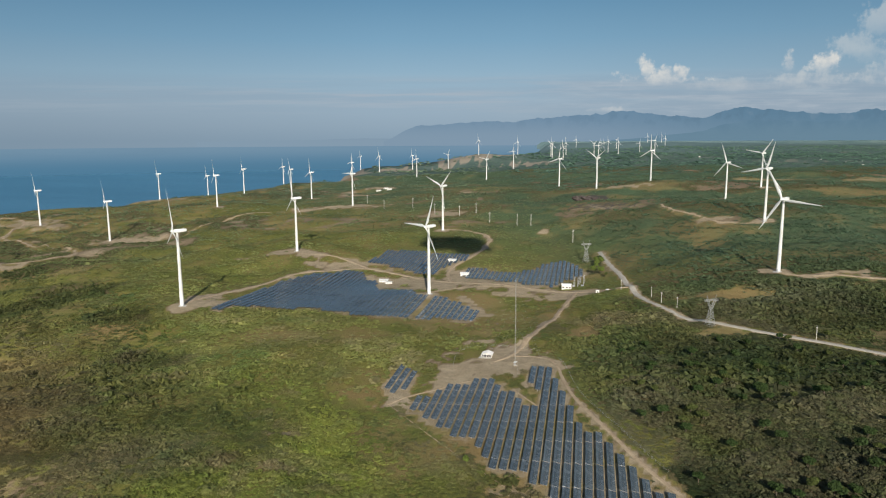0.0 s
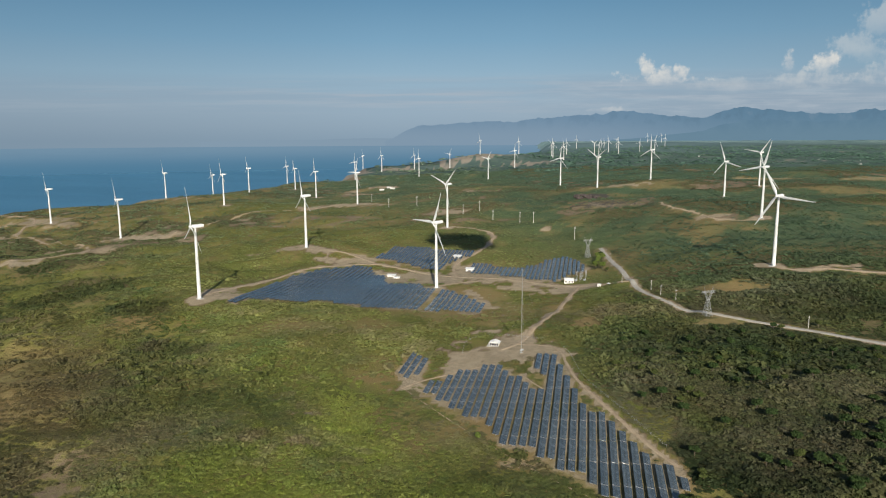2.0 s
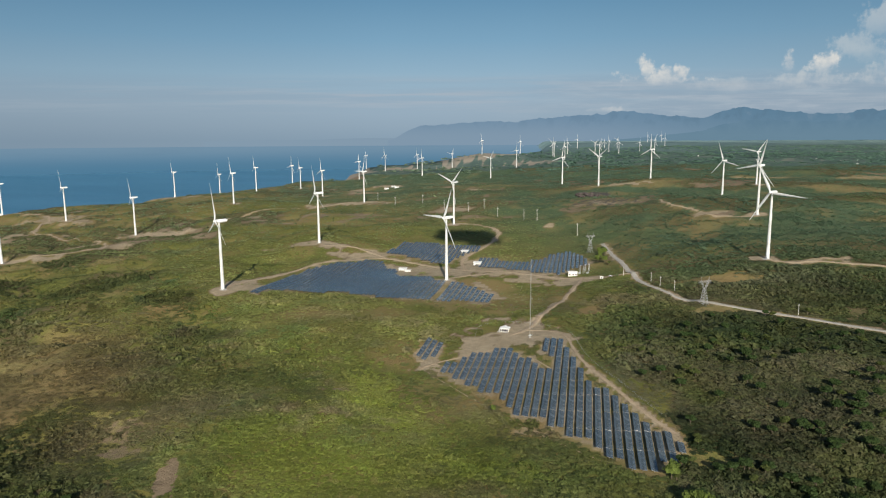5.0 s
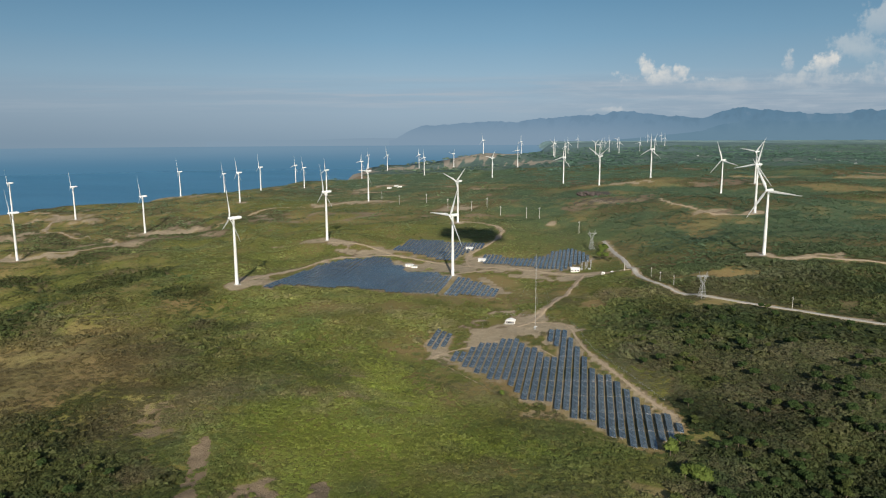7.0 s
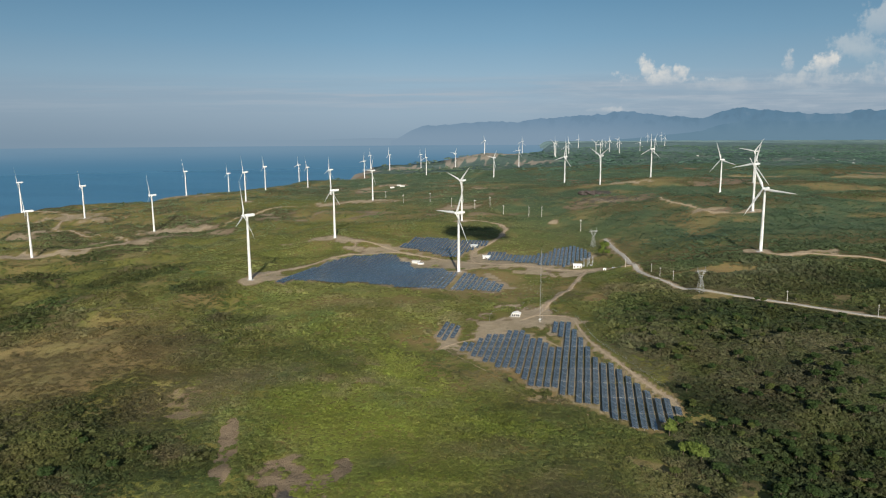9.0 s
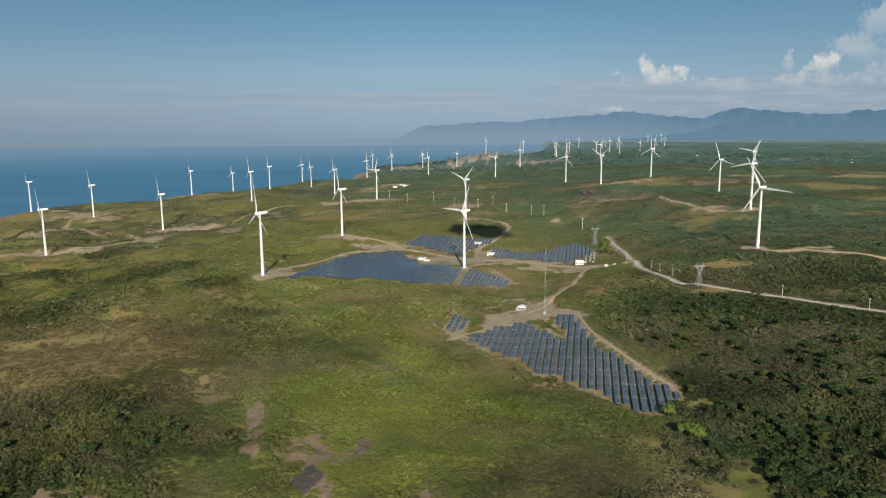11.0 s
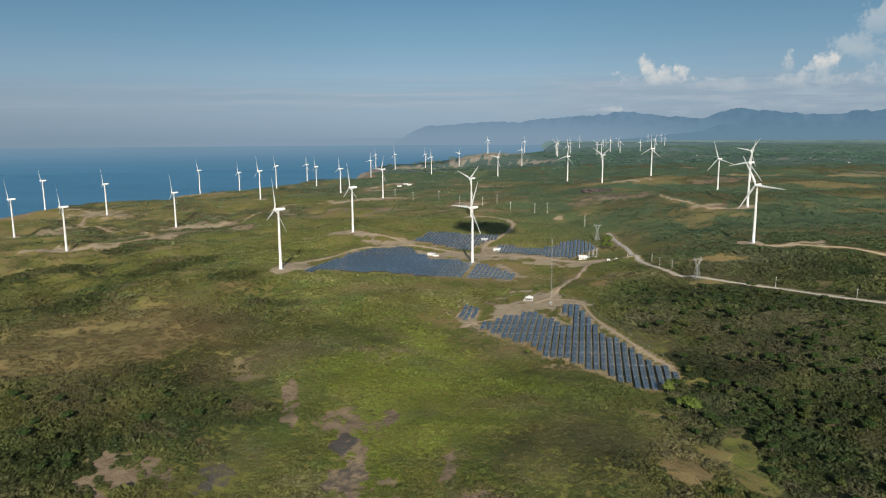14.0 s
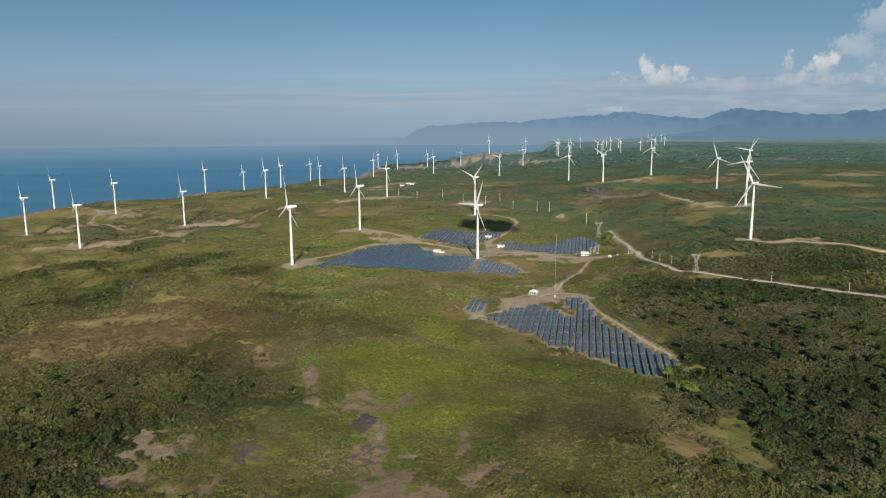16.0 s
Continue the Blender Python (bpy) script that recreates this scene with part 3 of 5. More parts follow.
_gy, _gx = np.meshgrid(np.arange(-298, 2302, 4.0), np.arange(-1398, 1202, 4.0), indexing="ij")
_gap_map = np.full(_gx.shape, 99.0)
for _name, (_w2, _line) in LINES.items():
    if _name == "road_edge":
        continue
    for _px, _py in _line:
        i0, i1, j0, j1 = [int(np.clip(v, 0, 650)) for v in ((_py + 300 - 44) / 4, (_py + 300 + 44) / 4, (_px + 1400 - 44) / 4, (_px + 1400 + 44) / 4)]
        _blk = _gap_map[i0:i1, j0:j1]
        np.minimum(_blk, np.hypot(_gx[i0:i1, j0:j1] - _px, _gy[i0:i1, j0:j1] - _py) - _w2 / 2, out=_blk)

# ---- the solar fields, in a frame turned along the rows of tables ----
HEAD = radians(12.0)
UX, UY = math.sin(HEAD), math.cos(HEAD)


def to_rows(x, y):
    return np.asarray(x) * UX + np.asarray(y) * UY, np.asarray(x) * UY - np.asarray(y) * UX


def from_rows(u, v):
    return u * UX + v * UY, u * UY - v * UX


NEAR_TOP = [(-118, 456), (-107, 455), (-104.5, 474), (-101, 474), (-98, 482), (-84, 483), (-81, 496), (-62, 493), (-55, 478), (-48, 478), (-43, 464), (-37, 451), (-27.7, 451), (-27.5, 526), (-24, 526), (-19, 499), (-13, 474), (-7, 449), (-1, 427), (5, 417), (18, 396), (30, 371), (36, 361), (43, 352), (50, 343), (57, 337)]
NEAR_LOW = [(-118, 433), (-107, 432), (-104, 421), (-98, 419), (-92, 410), (-86, 408), (-80, 398), (-68, 395), (-62, 386), (-55, 370), (-49, 362), (-43, 359), (-31, 358), (-25, 350), (-13, 340), (2, 329), (15, 314), (29, 299), (36, 297), (46, 312), (57, 331)]
BIG_TOP = [(-391, 735), (-385, 799), (-357, 845), (-322, 885), (-305, 883), (-291, 862), (-288, 848), (-272, 844), (-262, 815), (-256, 802), (-240, 778), (-227, 787), (-212, 788), (-192, 762), (-186, 758), (-176, 766), (-154, 756), (-142, 746), (-132, 733), (-116, 722), (-110, 712)]
BIG_LOW = [(-391, 640), (-382, 632), (-378, 660), (-342, 676), (-290, 682), (-230, 662), (-168, 660), (-145, 669), (-118, 667), (-110, 690)]
BACK_TOP = [(-313, 950), (-305, 1020), (-283, 1030), (-250, 1029), (-203, 1021), (-172, 1026)]
BACK_LOW = [(-313, 936), (-302, 940), (-267, 924), (-227, 899), (-207, 901), (-199, 955), (-172, 995)]
EAST_TOP = [(-164, 954), (-120, 936), (-72, 943), (-59, 978), (-34, 1009), (-19, 998), (0, 940)]
EAST_LOW = [(-164, 893), (-153, 890), (-97, 873), (-38, 852), (-23, 879), (0, 906)]
SMALL = [(-144, 513, 469), (-138, 509, 462), (-131.5, 503, 470)]
PITCH_V = 6.1


def field_columns():
    """Rows of tables: field, v, upper u, lower u."""
    out = []
    for f, top, low in (("near", NEAR_TOP, NEAR_LOW), ("big", BIG_TOP, BIG_LOW), ("back", BACK_TOP, BACK_LOW), ("east", EAST_TOP, EAST_LOW)):
        tv, tu = np.array(top, float).T
        lv, lu = np.array(low, float).T
        v = tv[0] + 2.3
        while v < tv[-1]:
            if not (f == "big" and abs(v + 176) < 3.2):
                out.append((f, v, float(np.interp(v, tv, tu)), float(np.interp(v, lv, lu))))
            v += PITCH_V
    out += [("small", v, a, b) for v, a, b in SMALL]
    out += [("small", -36.5, 528, 489), ("small", -30.4, 527, 476)]
    return out


COLUMNS = field_columns()


def in_field(x, y, grow=6.0):
    u, v = to_rows(x, y)
    hit = np.zeros(np.shape(u), bool)
    for _, cv, a, b in COLUMNS:
        hit |= (np.abs(v - cv) < 3.1 + grow) & (u < a + grow) & (u > b - grow)
    return hit


def blob(x, y, px, py, ax, ay, turn):
    c, s = math.cos(radians(turn)), math.sin(radians(turn))
    dx, dy = x - px, y - py
    d = np.hypot((dx * c + dy * s) / ax, (-dx * s + dy * c) / ay)
    return d


# where the scrub is dark and tall, leafless and grey-brown, or fresh: x, y, half sizes, turn, share
DEEP = [(125, 344, 31, 26, -18, 0.9), (218, 340, 29, 38, -30, 0.5), (-156, 382, 45, 62, 21, 0.5), (-276, 568, 39, 47, 25, 0.75), (-470, 800, 97, 110, 29, 0.85), (-647, 1029, 62, 63, 31, 0.8), (-336, 675, 33, 27, 25, 0.7), (-282, 165, 30, 36, 32, 1.0), (-330, 130, 60, 50, 0, 0.9), (-286, 286, 50, 52, 26, 0.55), (-205, 235, 66, 52, 21, 0.6), (278, 509, 143, 70, -25, 0.7), (148, 299, 41, 33, -21, 0.9), (175, 213, 57, 60, -28, 1.0), (229, 225, 60, 56, -32, 0.8), (32, 173, 20, 44, -13, 0.5), (-35, 178, 26, 32, -3, 0.5), (-302, 630, 50, 40, 16, 0.55), (-520, 600, 57, 66, 31, 0.8), (-640, 860, 130, 110, 30, 0.7), (215, 545, 90, 50, 20, 0.6), (420, 620, 120, 60, 0, 0.7), (-470, 700, 90, 60, 0, 0.6)]
SERE = [(-251, 383, 41, 98, 31, 0.9), (-387, 596, 37, 28, 30, 0.4), (-247, 345, 77, 58, 20, 1.0), (-384, 355, 49, 110, 31, 0.9), (-394, 508, 110, 70, 26, 0.3), (-406, 585, 65, 40, 24, 0.5), (188, 367, 77, 58, -23, 0.9), (271, 365, 54, 66, -30, 0.8), (132, 410, 30, 56, -17, 0.7), (220, 276, 37, 21, -29, 0.5), (165, 283, 27, 19, -24, 0.4), (14, 174, 39, 32, -10, 0.45), (-16, 260, 23, 19, -5, 0.45), (11, 360, 47, 26, -7, 0.8), (-305, 224, 25, 38, 30, 0.25), (-180, 182, 21, 22, 18, 0.3), (227, 613, 85, 29, -19, 0.7), (92, 193, 22, 43, -21, 0.5), (150, 640, 50, 40, 0, 0.6), (330, 660, 80, 40, 0, 0.7), (-120, 610, 60, 20, 0, 0.6)]
FRESH = [(-76, 298, 78, 108, 4, 1.0), (-114, 203, 21, 35, 9, 0.7), (-120, 440, 60, 80, 11, 0.35), (-22, 289, 45, 50, -4, 0.8)]


def share_of(zones, x, y):
    warp = 0.34 * waves(x, y, 45, 81) + 0.24 * waves(x, y, 18, 82) + 0.14 * waves(x, y, 7, 83)
    out = np.zeros(np.shape(x))
    for px, py, ax, ay, turn, k in zones:
        out = np.maximum(out, k * smooth(blob(x, y, px, py, ax, ay, turn) + warp, 1.45, 0.45))
    return out


# open dry grass with few shrubs: x, y, half sizes, turn, share
MEADOWS = [(35, 775, 55, 42, -10, 0.95), (-130, 770, 60, 16, 0, 0.6), (-541, 614, 48, 37, 31, 0.9), (-494, 642, 47, 23, 28, 0.9), (-437, 689, 56, 36, 24, 0.8), (-571, 1018, 33, 66, 23, 0.9), (40, 690, 110, 75, 0, 0.9), (-62, 490, 34, 60, 0, 0.8), (-28, 395, 34, 60, 25, 0.8), (-120, 621, 110, 22, 0, 0.8), (-230, 829, 60, 90, 20, 0.6), (60, 1040, 60, 60, 0, 0.4), (-60, 1080, 90, 60, 0, 0.5), (150, 881, 40, 60, 0, 0.4), (345, 1800, 140, 60, -11, 0.8), (280, 1265, 89, 56, -13, 0.65), (436, 1015, 55, 33, -22, 0.75), (934, 1560, 150, 110, -29, 0.85), (826, 1256, 90, 58, -31, 0.8), (579, 1780, 107, 90, -17, 0.8), (595, 1067, 72, 35, -27, 0.5), (398, 1162, 30, 33, -18, 0.7), (696, 998, 48, 47, -32, 0.7), (139, 2000, 152, 90, -5, 0.6), (1233, 2236, 162, 80, -28, 0.5), (442, 1640, 64, 60, -15, 0.6)]


def meadow(x, y):
    warp = 0.3 * waves(x, y, 40, 84) + 0.25 * waves(x, y, 15, 85)
    out = np.zeros(np.shape(x))
    for px, py, ax, ay, turn, k in MEADOWS:
        out = np.maximum(out, k * smooth(blob(x, y, px, py, ax, ay, turn) + warp, 1.3, 0.6))
    return out


def rust_hill(x, y):
    """Below one on the grassy brown hill above the valley."""
    return blob(x, y, -392, 418, 112, 122, 26) + 0.34 * waves(x, y, 64, 12) + 0.22 * waves(x, y, 23, 13)


def cover(x, y):
    """Dry grass, bare soil, woodland and burnt shares of the ground."""
    n1, n2, n3 = waves(x, y, 190, 11), waves(x, y, 64, 12), waves(x, y, 23, 13)
    edge = 0.45 * n3 + 0.40 * waves(x, y, 11, 14) + 0.25 * waves(x, y, 5, 15)
    line = np.interp(y, [0, 130, 250, 340, 420, 560, 700, 900, 1300], [20, 50, 90, 130, 118, 116, 175, 250, 270])
    wide = np.interp(y, [0, 250, 330, 460, 700], [75, 60, 16, 14, 30])
    wood = smooth((x - line + 22 * n2 + 12 * n3) / wide, -1.0, 1.0) * (0.35 + 0.65 * smooth(y, 900, 640)) * smooth(y, 2600, 1300)
    wood = np.maximum(wood, 0.5 * smooth(n1 + 0.5 * n2 + 0.3 * smooth(x, 0, 400), 0.0, 0.8) * smooth(y, 700, 1000) * smooth(x, -600, -50))
    wood = np.maximum(wood, 0.42 * smooth(-90 - x - 0.15 * (y - 300) + 55 * n2 + 40 * n1, 0, 110) * smooth(y, 640, 500) * smooth(n2 + 0.6 * n3, -0.6, 0.4))
    wood = np.maximum(wood, 0.9 * smooth(-190 - x + 0.2 * (y - 150) + 30 * n2 + 15 * n3, -25, 45) * smooth(y + 25 * n2, 320, 210))
    wood = np.maximum(wood, 0.6 * smooth(-390 - x + 60 * n1 + 40 * n2, 0, 90) * smooth(y, 420, 520) * smooth(n1 + n2, -0.6, 0.5))
    wood = np.maximum(wood, 0.62 * smooth(x - 0.1 * y, 40, 380) * smooth(y, 850, 1200) * smooth(y, 5200, 4200) * smooth(n1 + 0.6 * n2, -0.75, 0.1))
    hill = rust_hill(x, y) + 0.12 * waves(x, y, 9, 16)
    wood = wood * smooth(hill, 0.75, 1.25)
    wood = np.maximum(wood, 0.9 * smooth(share_of(DEEP, x, y), 0.45, 0.85))
    dry = 0.30 + 0.34 * n1 + 0.34 * n2 - 0.12 * smooth(-x, 150, 350) * smooth(y, 700, 500)
    dry = np.maximum(dry, np.clip(1.35 - 0.75 * hill, 0, 0.66))
    dry = np.maximum(dry, np.clip(1.0 - 0.8 * blob(x, y, -219, 337, 55, 40, 20), 0, 0.45))
    dry = dry - 0.7 * smooth(1.25 - blob(x, y, -95, 290, 90, 150, 10), 0, 0.6)
    dry = dry - 0.45 * smooth(x, 0, 350) * smooth(y, 1000, 1500)
    dry = np.maximum(dry, (0.62 + 0.22 * smooth(y, 900, 1050)) * meadow(x, y) + 0.15 * n3)
    hit = in_field(x, y, 3.5)
    dry = np.where(hit, 0.85 + 0.2 * n2, dry)
    bare = np.where(hit, np.where(in_field(x, y, 1.0), 0.55, 0.34) + 0.25 * n3, 0.0)
    burnt = np.zeros(np.shape(x))
    for n, (px, py, ax, ay, turn, b, k) in enumerate(PATCHES + PATCHES2 + PATCHES3 + PATCHES4 + PATCHES5):
        d = blob(x, y, px, py, ax * 1.25, ay * 1.25, turn) + 1.25 * edge
        s = smooth(d, 1.25, 0.6)
        bare, burnt, wood = np.maximum(bare, b * s), np.maximum(burnt, k * s), wood * (1 - s)
        if n >= len(PATCHES) and py < 2600:
            dry = np.maximum(dry, 0.92 * s)
    for px, py, ax, ay, turn, d in CLEARINGS:
        s = smooth(blob(x, y, px, py, ax, ay, turn) + 1.2 * edge, 1.3, 0.75)
        wood, dry = wood * (1 - s), dry * (1 - s) + d * s
    g = road_gap(x, y)
    verge = smooth(g + 3 * n3, 5.5, 0.0)
    bare, dry = np.maximum(bare, verge * 0.8), np.maximum(dry, verge * 0.9)
    for tx, ty, _, _ in TURBINES[:24]:
        pad = smooth(np.hypot(x - tx, y - ty) * (1 + 0.4 * edge) + 6 * n3, 26, 12)
        bare, dry = np.maximum(bare, pad * 0.9), np.maximum(dry, pad * 0.9)
    cg = coast_gap(x, y)
    shore = smooth(cg + 50 * n2 + 25 * n3, 250, 80)
    bare, dry = np.maximum(bare, shore * 0.85), np.maximum(dry, shore * 0.75)
    dry = np.maximum(dry, 0.24 + 0.26 * smooth(-x + 0.1 * y, 560, 900) * smooth(y, 600, 900) + 0.3 * n3)
    dry = np.maximum(dry, 0.62 * smooth(n2 + 0.7 * waves(x, y, 105, 18) + 0.4 * n3, 0.25, 0.9) * smooth(y, 800, 1000) * smooth(y, 2200, 1500) * smooth(x, -100, 250))
    bare = np.maximum(bare, smooth(n1 + n2 + 0.6 * n3 + waves(x, y, 120, 17) * 0.6, 0.75, 1.3) * 0.62 * smooth(y, 500, 900))
    bare = bare * smooth(cg, -160, -60) * smooth(y, 6500, 5000)
    wood = wood * (1 - hit) * smooth(g, 2, 6)
    return np.clip(np.stack([dry, bare, wood, burnt], -1), 0, 1)


def build_ground():
    radii = np.concatenate([[1.0, 20], np.geomspace(60, 3000, 360), np.geomspace(3100, 25500, 55)])
    x, y = polar(radii, FINE)
    z = ground(x.ravel(), y.ravel()).reshape(x.shape)
    co, _ = drawn_in(np.stack([x, y, z], -1))
    me = grid_mesh("ground", co, GROUND, wrap=True)
    at = me.attributes.new("cover", "FLOAT_COLOR", "POINT")
    at.data.foreach_set("color", cover(x.ravel(), y.ravel()).astype(np.float32).ravel())
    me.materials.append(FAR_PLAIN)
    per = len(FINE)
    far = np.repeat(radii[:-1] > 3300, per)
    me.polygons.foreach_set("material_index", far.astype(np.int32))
    tagged(new("ground", me), "rolling scrubland of dry grass and green shrubs above the sea", "ground", kind="structure")


def build_sea():
    radii = np.concatenate([[200, 600], np.geomspace(900, 5000, 170), np.geomspace(5200, 27000, 40)])
    x, y = polar(radii, np.concatenate([np.arange(-48, 12, 0.3), np.arange(14, 310, 3.0)]))
    co, _ = drawn_in(np.stack([x, y, np.full_like(x, SEA_Z)], -1))
    me = grid_mesh("water", co, SEA, wrap=True)
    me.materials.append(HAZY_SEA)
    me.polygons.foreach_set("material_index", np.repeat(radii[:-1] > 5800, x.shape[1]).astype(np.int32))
    at = me.attributes.new("shore", "FLOAT", "POINT")
    at.data.foreach_set("value", smooth(coast_gap(x, y), -75, 15).astype(np.float32).ravel())
    tagged(new("water", me), "calm deep blue sea under a hazy horizon", "sea", kind="structure")


def build_mountains():
    """Ranges behind the plain, two ridges deep, with haze painted into their glow."""
    turns = [-4.4, -3.0, -1.6, 0.3, 4.1, 6.4, 7.0, 10.2, 13.3, 14.2, 16.1, 17.9, 20.7, 21.6, 22.4, 23.7, 24.8, 26.4, 28.2, 30.0, 31.5, 32.8, 40, 50, 62]
    crests = [24, 56, 103, 110, 136, 123, 142, 159, 175, 193, 183, 158, 140, 161, 181, 204, 188, 174, 157, 153, 171, 171, 185, 160, 120]
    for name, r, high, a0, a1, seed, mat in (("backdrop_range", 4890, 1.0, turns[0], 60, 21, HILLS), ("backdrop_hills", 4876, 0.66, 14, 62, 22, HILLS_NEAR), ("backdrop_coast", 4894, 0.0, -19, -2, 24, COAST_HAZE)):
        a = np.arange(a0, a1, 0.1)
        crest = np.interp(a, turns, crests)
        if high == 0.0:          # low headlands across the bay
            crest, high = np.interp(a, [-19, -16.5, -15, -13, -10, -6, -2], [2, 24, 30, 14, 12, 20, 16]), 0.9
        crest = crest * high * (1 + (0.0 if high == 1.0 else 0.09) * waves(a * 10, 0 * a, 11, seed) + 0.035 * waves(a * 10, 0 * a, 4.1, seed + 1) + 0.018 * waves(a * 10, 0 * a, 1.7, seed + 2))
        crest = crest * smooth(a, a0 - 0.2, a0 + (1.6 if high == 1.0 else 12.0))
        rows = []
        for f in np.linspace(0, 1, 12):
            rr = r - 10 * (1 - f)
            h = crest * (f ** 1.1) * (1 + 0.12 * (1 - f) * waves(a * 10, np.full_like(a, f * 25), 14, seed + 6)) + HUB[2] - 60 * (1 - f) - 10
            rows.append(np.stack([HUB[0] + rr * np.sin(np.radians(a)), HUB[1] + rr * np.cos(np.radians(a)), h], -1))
        tagged(new(name, grid_mesh(name, np.array(rows), mat)), "far blue mountain range with haze painted into its glow", "mountains", kind="structure")


def build_roads():
    for name, (w, line) in LINES.items():
        t = np.gradient(line, axis=0)
        t = t / np.linalg.norm(t, axis=1, keepdims=True)
        nrm = np.stack([t[:, 1], -t[:, 0]], 1)
        cols = []
        for k, f in enumerate((-1.0, -0.92, -0.45, 0.0, 0.45, 0.92, 1.0)):
            jag = 0.35 * waves(line[:, 0] + 40 * k, line[:, 1], 7, 31) if abs(f) > 0.9 else 0
            p = line + nrm * (f * w / 2 + jag)[:, None] if abs(f) > 0.9 else line + nrm * f * w / 2
            z = ground(p[:, 0], p[:, 1]) + (0.28 if abs(f) < 0.95 else -0.4) - (0.07 if abs(f) == 0.45 else 0)
            cols.append(np.stack([p[:, 0], p[:, 1], z], 1))
        co = np.stack(cols, 1)[:, ::-1]
        me = grid_mesh(name, co, PAVED if name == "road_main" else DIRT)
        tagged(new(name, me), "pale dusty concrete road through the scrub" if name == "road_main" else "unpaved sandy access track", "road", kind="structure")


build_ground()
build_sea()
build_mountains()
build_roads()

# ---- helpers for things ----


def part(name, bm, mat, parent=None, label=""):
    me = bpy.data.meshes.new(name)
    bm.to_mesh(me)
    bm.free()
    me.materials.append(mat)
    ob = new(name, me)
    if parent:
        ob.parent = parent
    if label:
        ob["label"] = label
    return ob


def box(bm, x0, y0, z0, x1, y1, z1, m=None):
    r = bmesh.ops.create_cube(bm, size=1.0, matrix=(m or Matrix()) @ Matrix.Translation(((x0 + x1) / 2, (y0 + y1) / 2, (z0 + z1) / 2)) @ Matrix.Diagonal((x1 - x0, y1 - y0, z1 - z0, 1)))
    return r["verts"]


def rod(bm, a, b, r, sides=6, r2=None):
    a, b = Vector(a), Vector(b)
    d = b - a
    m = Matrix.Translation((a + b) / 2) @ d.to_track_quat("Z", "Y").to_matrix().to_4x4()
    bmesh.ops.create_cone(bm, cap_ends=True, segments=sides, radius1=r, radius2=r if r2 is None else r2, depth=d.length, matrix=m)


def loft(bm, rings, close=True):
    """Skin over rings of equally many points."""
    vs = [[bm.verts.new(p) for p in ring] for ring in rings]
    for a, b in zip(vs, vs[1:]):
        n = len(a)
        for i in range(n):
            bm.faces.new((a[i], a[(i + 1) % n], b[(i + 1) % n], b[i]))
    if close:
        bm.faces.new(vs[0][::-1])
        bm.faces.new(vs[-1])


def soften(ob):
    ob.data.polygons.foreach_set("use_smooth", [True] * len(ob.data.polygons))
    return ob


# ---- wind turbines ----
TOWER_H = 80.0


